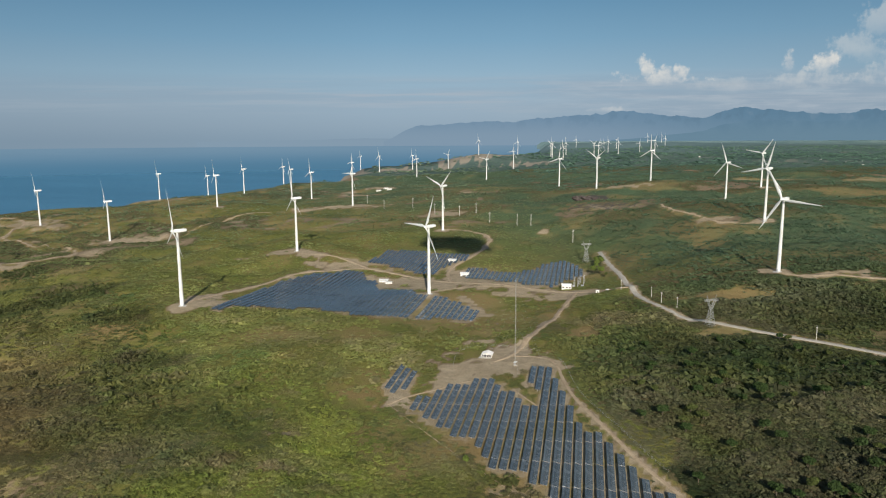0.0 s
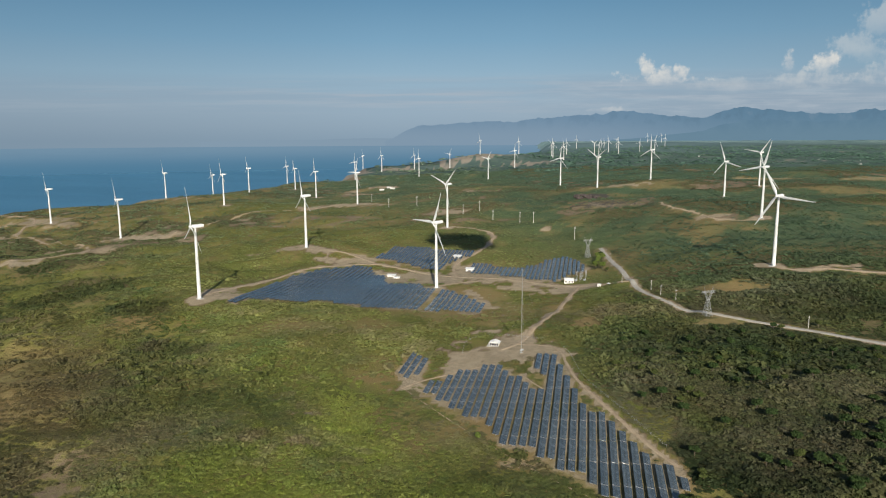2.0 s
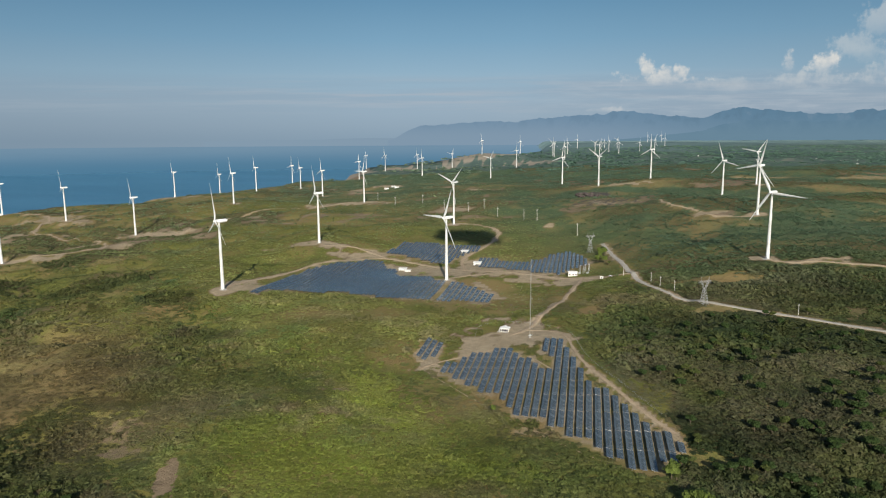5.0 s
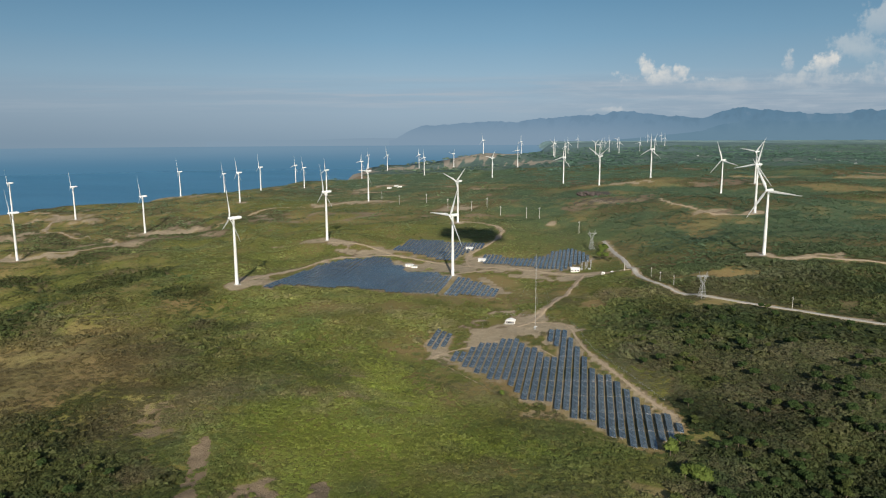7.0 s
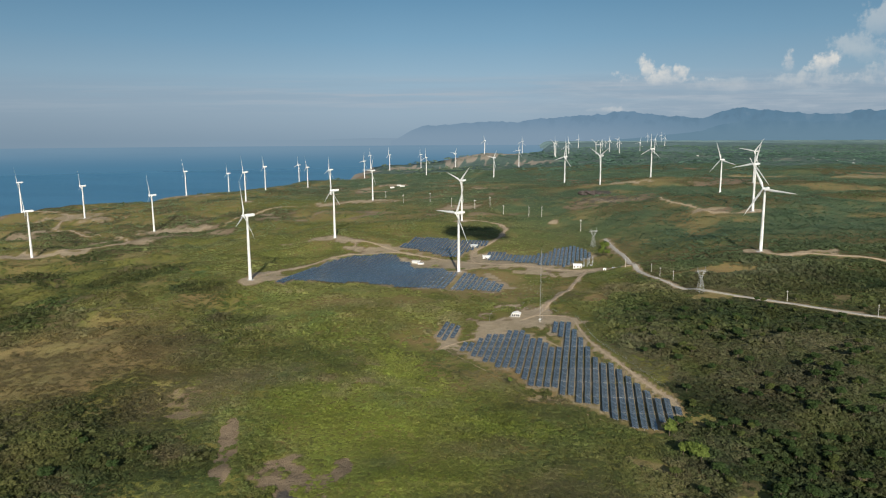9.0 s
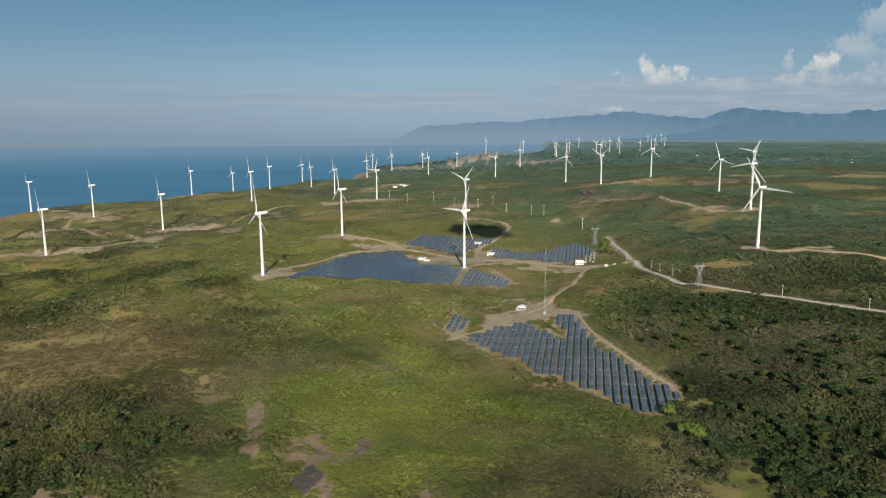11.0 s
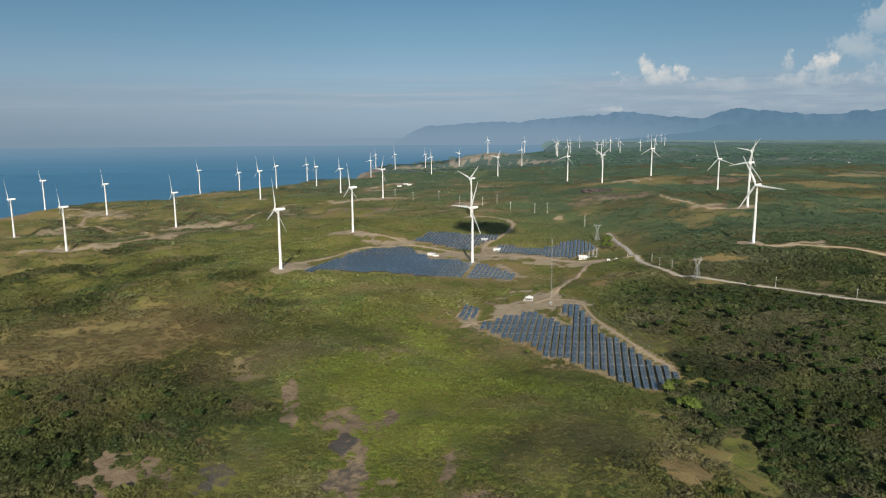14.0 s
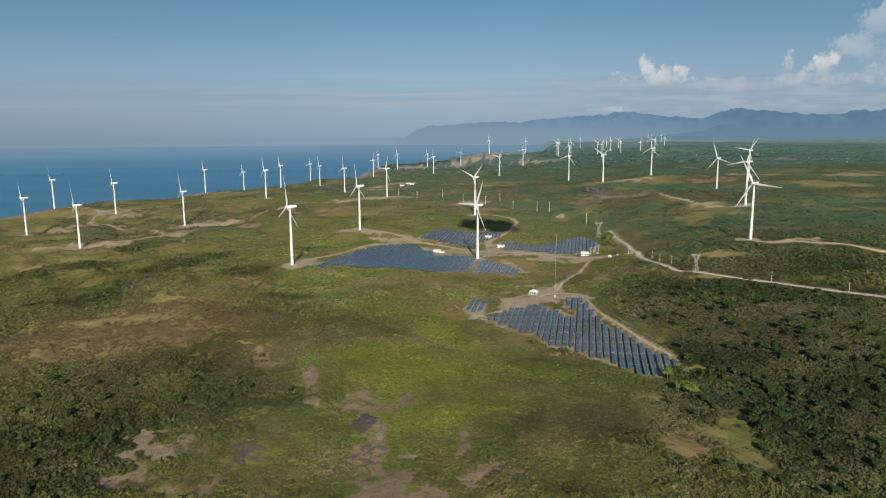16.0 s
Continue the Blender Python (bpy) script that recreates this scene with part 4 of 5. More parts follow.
def make_turbine():
    root = new("wind_turbine")
    bm = bmesh.new()
    rings = []
    for z, r in ((-3, 2.15), (0.4, 2.15), (0.41, 2.1), (20, 1.98), (20.1, 2.03), (20.4, 1.97), (48, 1.68), (48.1, 1.73), (48.4, 1.67), (TOWER_H - 0.6, 1.22), (TOWER_H, 1.3)):
        rings.append([(r * math.cos(a), r * math.sin(a), z) for a in np.linspace(0, 2 * math.pi, 20, endpoint=False)])
    loft(bm, rings)
    tower = soften(part("tower", bm, WHITE, root))
    bm = bmesh.new()
    box(bm, -0.45, -2.3, 0.5, 0.45, -1.9, 2.7)
    part("door", bm, STEEL, tower, "grey steel access door")
    bm = bmesh.new()
    bmesh.ops.create_cone(bm, cap_ends=True, segments=24, radius1=7.5, radius2=3.0, depth=1.4, matrix=Matrix.Translation((0, 0, -0.35)))
    part("foundation", bm, CONCRETE, root, "round weathered concrete foundation")
    # nacelle along -y towards the rotor
    bm = bmesh.new()
    rings = []
    for y, w, h0, h1 in ((-3.0, 1.35, -1.0, 1.5), (-2.4, 1.7, -1.6, 1.95), (0.5, 1.8, -1.8, 2.1), (5.5, 1.75, -1.6, 2.1), (9.2, 1.5, -0.9, 2.0), (9.7, 1.2, -0.4, 1.7)):
        ring = []
        for sx, sz in ((-1, -0.6), (-0.6, -1), (0.6, -1), (1, -0.6), (1, 0.6), (0.7, 1), (-0.7, 1), (-1, 0.6)):
            zc, zh = (h0 + h1) / 2, (h1 - h0) / 2
            ring.append((sx * w, y, TOWER_H + 1.9 + zc + sz * zh))
        rings.append(ring)
    loft(bm, rings)
    nac = part("nacelle", bm, BLADE, root)
    bm = bmesh.new()
    box(bm, -0.9, 6.0, TOWER_H + 3.9, 0.9, 7.4, TOWER_H + 4.6)
    part("cooler", bm, STEEL, nac)
    rotor = new("rotor")
    rotor.parent = root
    rotor.matrix_basis = Matrix.Translation((0, -4.6, TOWER_H + 2.2)) @ Matrix.Rotation(radians(5), 4, "X")
    bm = bmesh.new()
    rings = []
    for y, r in ((1.6, 1.35), (0.6, 1.7), (-0.6, 1.65), (-1.6, 1.2), (-2.2, 0.6), (-2.4, 0.1)):
        rings.append([(r * math.cos(a), y, r * math.sin(a)) for a in np.linspace(0, 2 * math.pi, 14, endpoint=False)])
    loft(bm, rings)
    soften(part("spinner", bm, BLADE, rotor))
    bm = bmesh.new()
    rings = []
    for s, chord, thick, twist, back in ((1.0, 2.0, 2.0, 0, 0), (3.0, 2.1, 1.9, 8, 0), (6.0, 3.1, 1.2, 16, 0.3), (9.0, 3.6, 0.85, 14, 0.4), (15, 3.0, 0.6, 9, 0.3), (24, 2.2, 0.42, 5, 0.2), (33, 1.5, 0.27, 2, 0), (40, 1.0, 0.18, 1, -0.3), (44.0, 0.5, 0.1, 0, -0.6), (45, 0.12, 0.05, 0, -0.7)):
        ring = []
        for a in np.linspace(0, 2 * math.pi, 10, endpoint=False):
            cx, cy = (math.cos(a) * 0.5 + 0.16) * chord, math.sin(a) * 0.5 * thick * (1.0 if s < 4 else 0.6 + 0.4 * math.cos(a / 2) ** 2)
            t = radians(twist)
            ring.append((cx * math.cos(t) - cy * math.sin(t), cx * math.sin(t) + cy * math.cos(t) + back, s))
        rings.append(ring)
    loft(bm, rings)
    me = None
    for k in range(3):
        if me is None:
            b = soften(part("blade", bm, BLADE, rotor))
            me = b.data
        else:
            b = new("blade", me)
            b.parent = rotor
        b.matrix_basis = Matrix.Rotation(radians(120 * k), 4, "Y")
    return root


def place_turbines():
    first = make_turbine()
    tagged(first, "tall white three-bladed wind turbine on a gravel pad", "wind turbine", "wind farm turbines")
    for n, (x, y, z, turn) in enumerate(TURBINES):
        p, k = drawn_in((x, y, gz(x, y)))
        # the rotors face the wind from the sea, behind the flight
        m = Matrix.Translation(p) @ Matrix.Rotation(radians(-57 + 4 * math.sin(n * 2.3)), 4, "Z")
        ob = first if n == 0 else copy_thing(first, m)
        ob.matrix_basis = m @ Matrix.Scale(float(k), 4)
        for c in ob.children:
            if c.name.startswith("rotor"):
                c.matrix_basis = Matrix.Translation((0, -4.6, TOWER_H + 2.2)) @ Matrix.Rotation(radians(5), 4, "X") @ Matrix.Rotation(radians(turn), 4, "Y")


place_turbines()

# ---- solar tables ----
TABLE_L, TABLE_W, TABLE_TILT = 24.2, 4.2, 11.0


def panel_row(bm, x0, x1, length, m):
    """One slab of modules with a chamfered rim."""
    rings = []
    for z, c in ((0.0, 0.02), (0.03, 0.0), (0.05, 0.012)):
        rings.append([m @ Vector(p) for p in ((x0 + c, -length / 2 + c, z), (x1 - c, -length / 2 + c, z), (x1 - c, length / 2 - c, z), (x0 + c, length / 2 - c, z))])
    loft(bm, rings)


TILTED = Matrix.Translation((0, 0, 1.75)) @ Matrix.Rotation(radians(TABLE_TILT), 4, "Y")
ROWS_X = ((-TABLE_W / 2, -0.05), (0.05, TABLE_W / 2))


def make_table(length):
    root = new("solar_table")
    for name, (x0, x1) in zip(("upper_panel", "lower_panel"), ROWS_X):
        bm = bmesh.new()
        panel_row(bm, x0, x1, length, TILTED)
        part(name, bm, PANEL, root)
    for x in (-1.5, 1.5):
        bm = bmesh.new()
        box(bm, x - 0.05, -length / 2 + 0.1, -0.12, x + 0.05, length / 2 - 0.1, -0.01, TILTED)
        part("rail", bm, STEEL, root)
    for y in (-length / 2 - 0.10, length / 2 + 0.10):
        bm = bmesh.new()
        box(bm, -TABLE_W / 2, y - 0.05, -0.06, TABLE_W / 2, y + 0.05, 0.01, TILTED)
        part("end_beam", bm, ALU, root)
    for y in np.linspace(-length / 2 + 1.2, length / 2 - 1.2, 4 if length > 15 else 2):
        bm = bmesh.new()
        rod(bm, (-0.2, y, -0.8), (-0.2, y, 1.7), 0.08, 5)
        rod(bm, (-0.2, y, 0.7), (1.4, y, 1.36), 0.05, 4)
        part("post", bm, STEEL, root)
    return root


def table_places():
    rng = random.Random(5)
    out = []
    bay = TABLE_L / 2 + 0.36          # the bays line up across the rows
    for f, v, top, low in COLUMNS:
        shift = low if f == "small" else 0.0          # the odd groups keep their own spacing
        low, top = low - shift, top - shift
        a, b = round(low / bay), max(round(top / bay), round(low / bay) + 1)
        k = a
        while k < b:
            step = 2 if k % 2 == 0 and k + 1 < b else 1
            ln = TABLE_L if step == 2 else TABLE_L / 2 - 0.36
            cu = (k + step / 2) * bay + shift
            k += step
            x, y = from_rows(cu, v)
            (x0, y0), (x1, y1) = from_rows(cu - ln / 2, v), from_rows(cu + ln / 2, v)
            za, zb = gz(x0, y0), gz(x1, y1)
            m = Matrix.Translation((x, y, (za + zb) / 2 + rng.uniform(-0.06, 0.06))) @ Matrix.Rotation(-HEAD, 4, "Z") @ Matrix.Rotation(math.atan2(zb - za, ln), 4, "X") @ Matrix.Rotation(radians(rng.uniform(-0.8, 0.8)), 4, "Y")
            out.append((f, v, step, ln, m))
    return out


def place_tables():
    """The nearest tables are things; those of the far fields are joined."""
    made = {}
    for step, ln, word in ((2, TABLE_L, "long"), (1, TABLE_L / 2 - 0.36, "short")):
        made[step] = [tagged(make_table(ln), word + " tilted dark blue solar table on steel posts", "solar panel", "solar tables"), False]
    rest = bmesh.new()
    count = 0
    for f, v, step, ln, m in table_places():
        if f in ("near", "small") or (f == "big" and v > -215) or (f == "east" and v > -60):
            count += 1
            if made[step][1]:
                copy_thing(made[step][0], m)
            else:
                made[step][0].matrix_basis, made[step][1] = m, True
        else:
            for x0, x1 in ROWS_X:
                panel_row(rest, x0, x1, ln, m @ TILTED)
            for y in (-ln / 2 + 1.2, ln / 2 - 1.2):
                rod(rest, m @ Vector((-0.2, y, -0.8)), m @ Vector((-0.2, y, 1.7)), 0.08, 4)
    ob = part("solar_array", rest, PANEL)
    tagged(ob, "broad field of dark blue solar tables on bare soil", "solar panels", kind="stuff")
    return count


place_tables()

# ---- buildings, masts and lines ----


def gable_house(w, d, h, rise):
    """A small hall with a two-slope sheet roof; its front looks along -y."""
    root = new("substation_house")
    bm = bmesh.new()
    box(bm, -w / 2, -d / 2, -0.6, w / 2, d / 2, h)
    for s in (-1, 1):
        y = s * d / 2
        a = [bm.verts.new(p) for p in ((-w / 2, y, h), (w / 2, y, h), (0, y, h + rise))]
        b = [bm.verts.new((v.co.x, y - s * 0.2, v.co.z)) for v in a]
        bm.faces.new(a), bm.faces.new(b[::-1])
        for i in range(3):
            bm.faces.new((a[i], b[i], b[(i + 1) % 3], a[(i + 1) % 3]))
    part("wall", bm, WALL, root)
    for s in (-1, 1):
        run, n = w / 2 + 0.9, 10
        for k in range(n):
            bm = bmesh.new()
            y0, y1 = -d / 2 - 0.8 + k * (d + 1.6) / n, -d / 2 - 0.8 + (k + 1) * (d + 1.6) / n
            lift = 0.03 * (k % 2)
            pts = [(0, y0, h + rise + 0.12 + lift), (s * run, y0, h + 0.12 - rise * 0.9 / (w / 2) + lift), (s * run, y1, h + 0.12 - rise * 0.9 / (w / 2) + lift), (0, y1, h + rise + 0.12 + lift)]
            top = [bm.verts.new(p) for p in pts]
            low = [bm.verts.new((p[0], p[1], p[2] - 0.1)) for p in pts]
            bm.faces.new(top), bm.faces.new(low[::-1])
            for i in range(4):
                bm.faces.new((top[i], low[i], low[(i + 1) % 4], top[(i + 1) % 4]))
            bmesh.ops.recalc_face_normals(bm, faces=bm.faces)
            part("roof_sheet", bm, ROOF, root)
    bm = bmesh.new()
    box(bm, -w / 2 - 2.2, -d / 2 - 3.0, -0.8, w / 2 + 2.2, d / 2 + 2.2, 0.12)
    part("plinth", bm, CONCRETE, root, "pale concrete apron")
    for x in np.linspace(-w / 2 + 1.2, w / 2 - 1.2, 4):
        bm = bmesh.new()
        box(bm, x - 1.0, -d / 2 - 0.08, 0.3, x + 1.0, -d / 2 + 0.1, h - 0.45)
        win = part("window", bm, DARK, root)
        bm = bmesh.new()
        box(bm, x - 1.0, -d / 2 - 0.14, 0.2, x + 1.0, -d / 2 + 0.05, 0.42)
        part("sill", bm, CONCRETE, win)
    for x in np.linspace(-w / 2 - 0.5, w / 2 + 0.5, 5):
        bm = bmesh.new()
        box(bm, x - 0.14, -d / 2 - 0.75, 0.1, x + 0.14, -d / 2 - 0.5, h - 0.2)
        part("porch_post", bm, WALL, root)
    return root


def shelter(w, d, h, lean):
    """An inverter station: a white box under an oversailing pent roof."""
    root = new("inverter_station")
    bm = bmesh.new()
    box(bm, -w / 2, -d / 2, -0.6, w / 2, d / 2, h)
    part("wall", bm, WALL, root)
    bm = bmesh.new()
    m = Matrix.Translation((0, 0, h + 0.5)) @ Matrix.Rotation(radians(lean), 4, "X")
    n = 12
    top = []
    for k in range(n + 1):
        x, z = -w / 2 - 1 + k * (w + 2) / n, 0.05 * (k % 2)
        top.append([m @ Vector((x, y, z + dz)) for y, dz in ((-d / 2 - 1.2, 0.0), (-d / 2 - 1.2, 0.1), (d / 2 + 1.2, 0.1), (d / 2 + 1.2, 0.0))])
    loft(bm, top)
    part("roof", bm, ROOF, root)
    for x in (-w / 4, w / 4):
        bm = bmesh.new()
        box(bm, x - 0.7, -d / 2 - 0.08, 0.2, x + 0.7, -d / 2 + 0.05, min(h - 0.3, 2.2))
        part("door", bm, STEEL, root, "grey louvred metal door")
    bm = bmesh.new()
    box(bm, -w / 2 - 1, -d / 2 - 1.5, -0.8, w / 2 + 1, d / 2 + 1.2, 0.1)
    part("plinth", bm, CONCRETE, root)
    return root


def control_house():
    root = new("control_building")
    w, d, h = 12.0, 8.0, 5.4
    bm = bmesh.new()
    box(bm, -w / 2, -d / 2, -0.8, w / 2, d / 2, h)
    part("wall", bm, WALL, root)
    bm = bmesh.new()
    box(bm, -w / 2 - 0.5, -d / 2 - 0.5, h, w / 2 + 0.5, d / 2 + 0.5, h + 0.35)
    box(bm, -w / 2 - 0.3, -d / 2 - 0.3, h + 0.35, w / 2 + 0.3, -d / 2, h + 0.8)
    part("roof", bm, ROOF, root)
    for x in (-4.2, 0.4, 4.0):
        bm = bmesh.new()
        box(bm, x - 1.0, -d / 2 - 0.08, 1.3, x + 1.0, -d / 2 + 0.1, 3.2)
        win = part("window", bm, DARK, root)
        bm = bmesh.new()
        box(bm, x - 1.15, -d / 2 - 0.2, 1.1, x + 1.15, -d / 2 + 0.05, 1.28)
        part("sill", bm, CONCRETE, win)
    bm = bmesh.new()
    box(bm, -2.6, -d / 2 - 0.08, 0.0, -1.5, -d / 2 + 0.1, 2.2)
    part("door", bm, STEEL, root, "grey steel door")
    return root


def lattice(bm, a, b, wide_a, wide_b, cells, r):
    """A square lattice leg frame from height a to b."""
    prev = None
    for k in range(cells + 1):
        f = k / cells
        z, w = a + (b - a) * f, wide_a + (wide_b - wide_a) * f
        ring = [Vector((sx * w / 2, sy * w / 2, z)) for sx, sy in ((-1, -1), (1, -1), (1, 1), (-1, 1))]
        if prev:
            for i in range(4):
                rod(bm, prev[i], ring[i], r, 4)
                rod(bm, prev[i], ring[(i + 1) % 4], r * 0.6, 4)
                rod(bm, prev[(i + 1) % 4], ring[i], r * 0.6, 4)
                rod(bm, ring[i], ring[(i + 1) % 4], r * 0.6, 4)
        prev = ring


def pylon(h):
    """A steel delta tower: splayed legs, waist, two arms that open to a bridge with earth-wire peaks."""
    root = new("transmission_tower")
    s = h / 28.0
    bm = bmesh.new()
    lattice(bm, -1.0, 15.5 * s, 6.6 * s, 2.2 * s, 6, 0.13 * s)
    part("lower_body", bm, TOWER_STEEL, root)
    for side in (-1, 1):
        bm = bmesh.new()
        for y in (-1.0, 1.0):
            for k in range(4):
                f0, f1 = k / 4, (k + 1) / 4
                i0, i1 = Vector((side * (0.2 + 2.8 * f0) * s, y * s, (15.5 + 7.5 * f0) * s)), Vector((side * (0.2 + 2.8 * f1) * s, y * s, (15.5 + 7.5 * f1) * s))
                o0, o1 = Vector((side * (1.1 + 3.2 * f0) * s, y * s, (15.5 + 7.5 * f0) * s)), Vector((side * (1.1 + 3.2 * f1) * s, y * s, (15.5 + 7.5 * f1) * s))
                rod(bm, i0, i1, 0.12 * s, 4), rod(bm, o0, o1, 0.12 * s, 4), rod(bm, i0, o1, 0.08 * s, 4), rod(bm, o0, i1, 0.08 * s, 4)
        rod(bm, (side * 3.7 * s, -1 * s, 23 * s), (side * 4.8 * s, 0, 28 * s), 0.1 * s, 4)
        rod(bm, (side * 3.7 * s, 1 * s, 23 * s), (side * 4.8 * s, 0, 28 * s), 0.1 * s, 4)
        part("window_arm", bm, TOWER_STEEL, root)
    bm = bmesh.new()
    for y in (-0.8, 0.8):
        for z in (22.6, 24.0):
            rod(bm, (-6.8 * s, y * s, z * s), (6.8 * s, y * s, z * s), 0.12 * s, 4)
        for k in range(10):
            x0 = -6.8 + 1.36 * k
            rod(bm, (x0 * s, y * s, 22.6 * s), ((x0 + 1.36) * s, y * s, 24.0 * s), 0.07 * s, 4)
    part("bridge", bm, TOWER_STEEL, root)
    for x in (-6.2, 0, 6.2):
        bm = bmesh.new()
        for k in range(6):
            rod(bm, (x * s, 0, (22.5 - 0.35 * k) * s), (x * s, 0, (22.3 - 0.35 * k) * s), 0.22 * s, 8)
        rod(bm, (x * s, 0, 22.6 * s), (x * s, 0, 20.2 * s), 0.05 * s, 4)
        part("insulator", bm, DARK, root)
    return root


def power_pole(h):
    root = new("power_pole")
    bm = bmesh.new()
    rod(bm, (0, 0, -1.0), (0, 0, h), 0.28, 8, 0.18)
    part("pole", bm, WOOD_POLE, root)
    bm = bmesh.new()
    box(bm, -1.3, -0.1, h - 1.3, 1.3, 0.1, h - 1.05)
    rod(bm, (-0.9, 0, h - 1.2), (0, 0, h - 2.2), 0.04, 4)
    rod(bm, (0.9, 0, h - 1.2), (0, 0, h - 2.2), 0.04, 4)
    part("crossarm", bm, WOOD_POLE, root)
    for x in (-1.15, 0.5, 1.15):
        bm = bmesh.new()
        rod(bm, (x, 0, h - 1.05), (x, 0, h - 0.7), 0.09, 6, 0.05)
        part("insulator", bm, DARK, root)
    return root


def wind_mast(h):
    root = new("measuring_mast")
    bm = bmesh.new()
    tri = [Vector((0.32 * math.cos(a), 0.32 * math.sin(a), 0)) for a in (0.5, 2.6, 4.7)]
    n = 48
    for k in range(n):
        z0, z1 = Vector((0, 0, h * k / n)), Vector((0, 0, h * (k + 1) / n))
        for i in range(3):
            rod(bm, tri[i] + z0, tri[i] + z1, 0.05, 4)
            rod(bm, tri[i] + z0, tri[(i + 1) % 3] + z1, 0.03, 3)
    part("lattice_mast", bm, MAST_STEEL, root)
    for k in range(3):
        a = 0.5 + k * 2.094
        bm = bmesh.new()
        for f in (0.45, 0.75, 0.97):
            rod(bm, (0, 0, h * f), (26 * math.cos(a), 26 * math.sin(a), 0), 0.018, 3)
        part("guy_wire", bm, MAST_STEEL, root)
    bm = bmesh.new()
    box(bm, -1.2, -1.2, -0.8, 1.2, 1.2, 0.5)
    part("footing", bm, CONCRETE, root)
    for z in (0.5, 0.8, 0.99):
        bm = bmesh.new()
        rod(bm, (-1.8, 0, h * z), (1.8, 0, h * z), 0.04, 4)
        rod(bm, (1.8, 0, h * z), (1.8, 0, h * z + 0.6), 0.09, 5)
        part("sensor_boom", bm, MAST_STEEL, root)
    return root


def gantry():
    """A switchyard portal of lattice posts with a beam."""
    root = new("switchyard_gantry")
    for x in (-4, 4):
        bm = bmesh.new()
        for sx in (-0.35, 0.35):
            for sy in (-0.35, 0.35):
                rod(bm, (x + sx, sy, -0.6), (x + sx * 0.6, sy * 0.6, 11), 0.07, 4)
        for k in range(8):
            rod(bm, (x - 0.35, 0, k * 1.35), (x + 0.35, 0, (k + 1) * 1.35), 0.04, 4)
        part("column", bm, STEEL, root)
    bm = bmesh.new()
    for z in (9.6, 10.4):
        rod(bm, (-4.4, 0, z), (4.4, 0, z), 0.09, 4)
    for k in range(8):
        rod(bm, (-4 + k, 0, 9.6), (-3 + k, 0, 10.4), 0.05, 4)
    part("beam", bm, STEEL, root)
    for x in (-2.4, 0, 2.4):
        bm = bmesh.new()
        rod(bm, (x, 0, 9.5), (x, 0, 8.2), 0.12, 6, 0.08)
        part("insulator", bm, DARK, root)
    return root


def transformer():
    root = new("transformer")
    bm = bmesh.new()
    box(bm, -1.6, -1.1, -0.4, 1.6, 1.1, 2.6)
    part("tank", bm, STEEL, root)
    for s in (-1, 1):
        bm = bmesh.new()
        for k in range(7):
            box(bm, -1.4 + 0.42 * k, s * 1.15, 0.4, -1.3 + 0.42 * k, s * 1.6, 2.3)
        part("radiator", bm, STEEL, root)
    for x in (-0.9, 0, 0.9):
        bm = bmesh.new()
        rod(bm, (x, 0, 2.5), (x, 0, 3.7), 0.16, 8, 0.08)
        part("bushing", bm, DARK, root)
    return root


def pickup():
    root = new("parked_pickup")
    bm = bmesh.new()
    side = [(-2.5, 0.55), (2.4, 0.55), (2.5, 0.95), (1.3, 1.08), (0.6, 1.65), (-0.9, 1.68), (-1.05, 1.1), (-2.5, 1.05)]
    loft(bm, [[(x, y, z) for x, z in side] for y in (-0.88, 0.88)])
    part("body", bm, WHITE, root)
    bm = bmesh.new()
    box(bm, -0.85, -0.9, 1.15, 0.7, 0.9, 1.55)
    part("side_window", bm, DARK, root)
    for x in (-1.6, 1.6):
        for y in (-0.85, 0.85):
            bm = bmesh.new()
            rod(bm, (x, y - 0.12, 0.38), (x, y + 0.12, 0.38), 0.38, 12)
            part("wheel", bm, DARK, root)
    return root


def kiosk():
    root = new("guard_hut")
    bm = bmesh.new()
    box(bm, -1.9, -1.6, -0.5, 1.9, 1.6, 2.6)
    part("wall", bm, WALL, root)
    bm = bmesh.new()
    box(bm, -2.3, -2.0, 2.6, 2.3, 2.0, 2.85)
    part("roof", bm, ROOF, root)
    bm = bmesh.new()
    box(bm, -0.5, -1.66, 0, 0.5, -1.5, 2.0)
    part("door", bm, DARK, root)
    return root


def ico():
    bm = bmesh.new()
    bmesh.ops.create_icosphere(bm, subdivisions=1, radius=1.0)
    v = np.array([p.co[:] for p in bm.verts])
    f = np.array([[p.index for p in q.verts] for q in bm.faces])
    bm.free()
    return v, f


ICO_V, ICO_F = ico()


def rock_outcrop(seed, count, wide, deep):
    """Angular weathered boulders breaking out of a knoll."""
    rng = np.random.default_rng(seed)
    root = new("rock_outcrop")
    for k in range(count):
        s = rng.uniform(2.5, 7.0) * (1.5 if k < 4 else 1.0)
        x, y = rng.normal(0, wide / 2), rng.normal(0, deep / 2)
        v = ICO_V * rng.uniform(0.65, 1.2, (len(ICO_V), 1)) * np.array([s * 1.3, s, s * 0.75])
        ob = new("boulder", quick_mesh("boulder", v, ICO_F, ROCK, flat=True))
        ob.parent = root
        ob.matrix_basis = pose(float(x), float(y), float(s * 0.15 + 9 * math.exp(-(x / wide) ** 2 - (y / deep) ** 2)), 0, 0, float(rng.uniform(0, 360)))
    return root


def stand(ob, x, y, turn=0.0, dz=0.0):
    ob.matrix_basis = pose(x, y, gz(x, y) + dz, 0, 0, turn)
    return ob


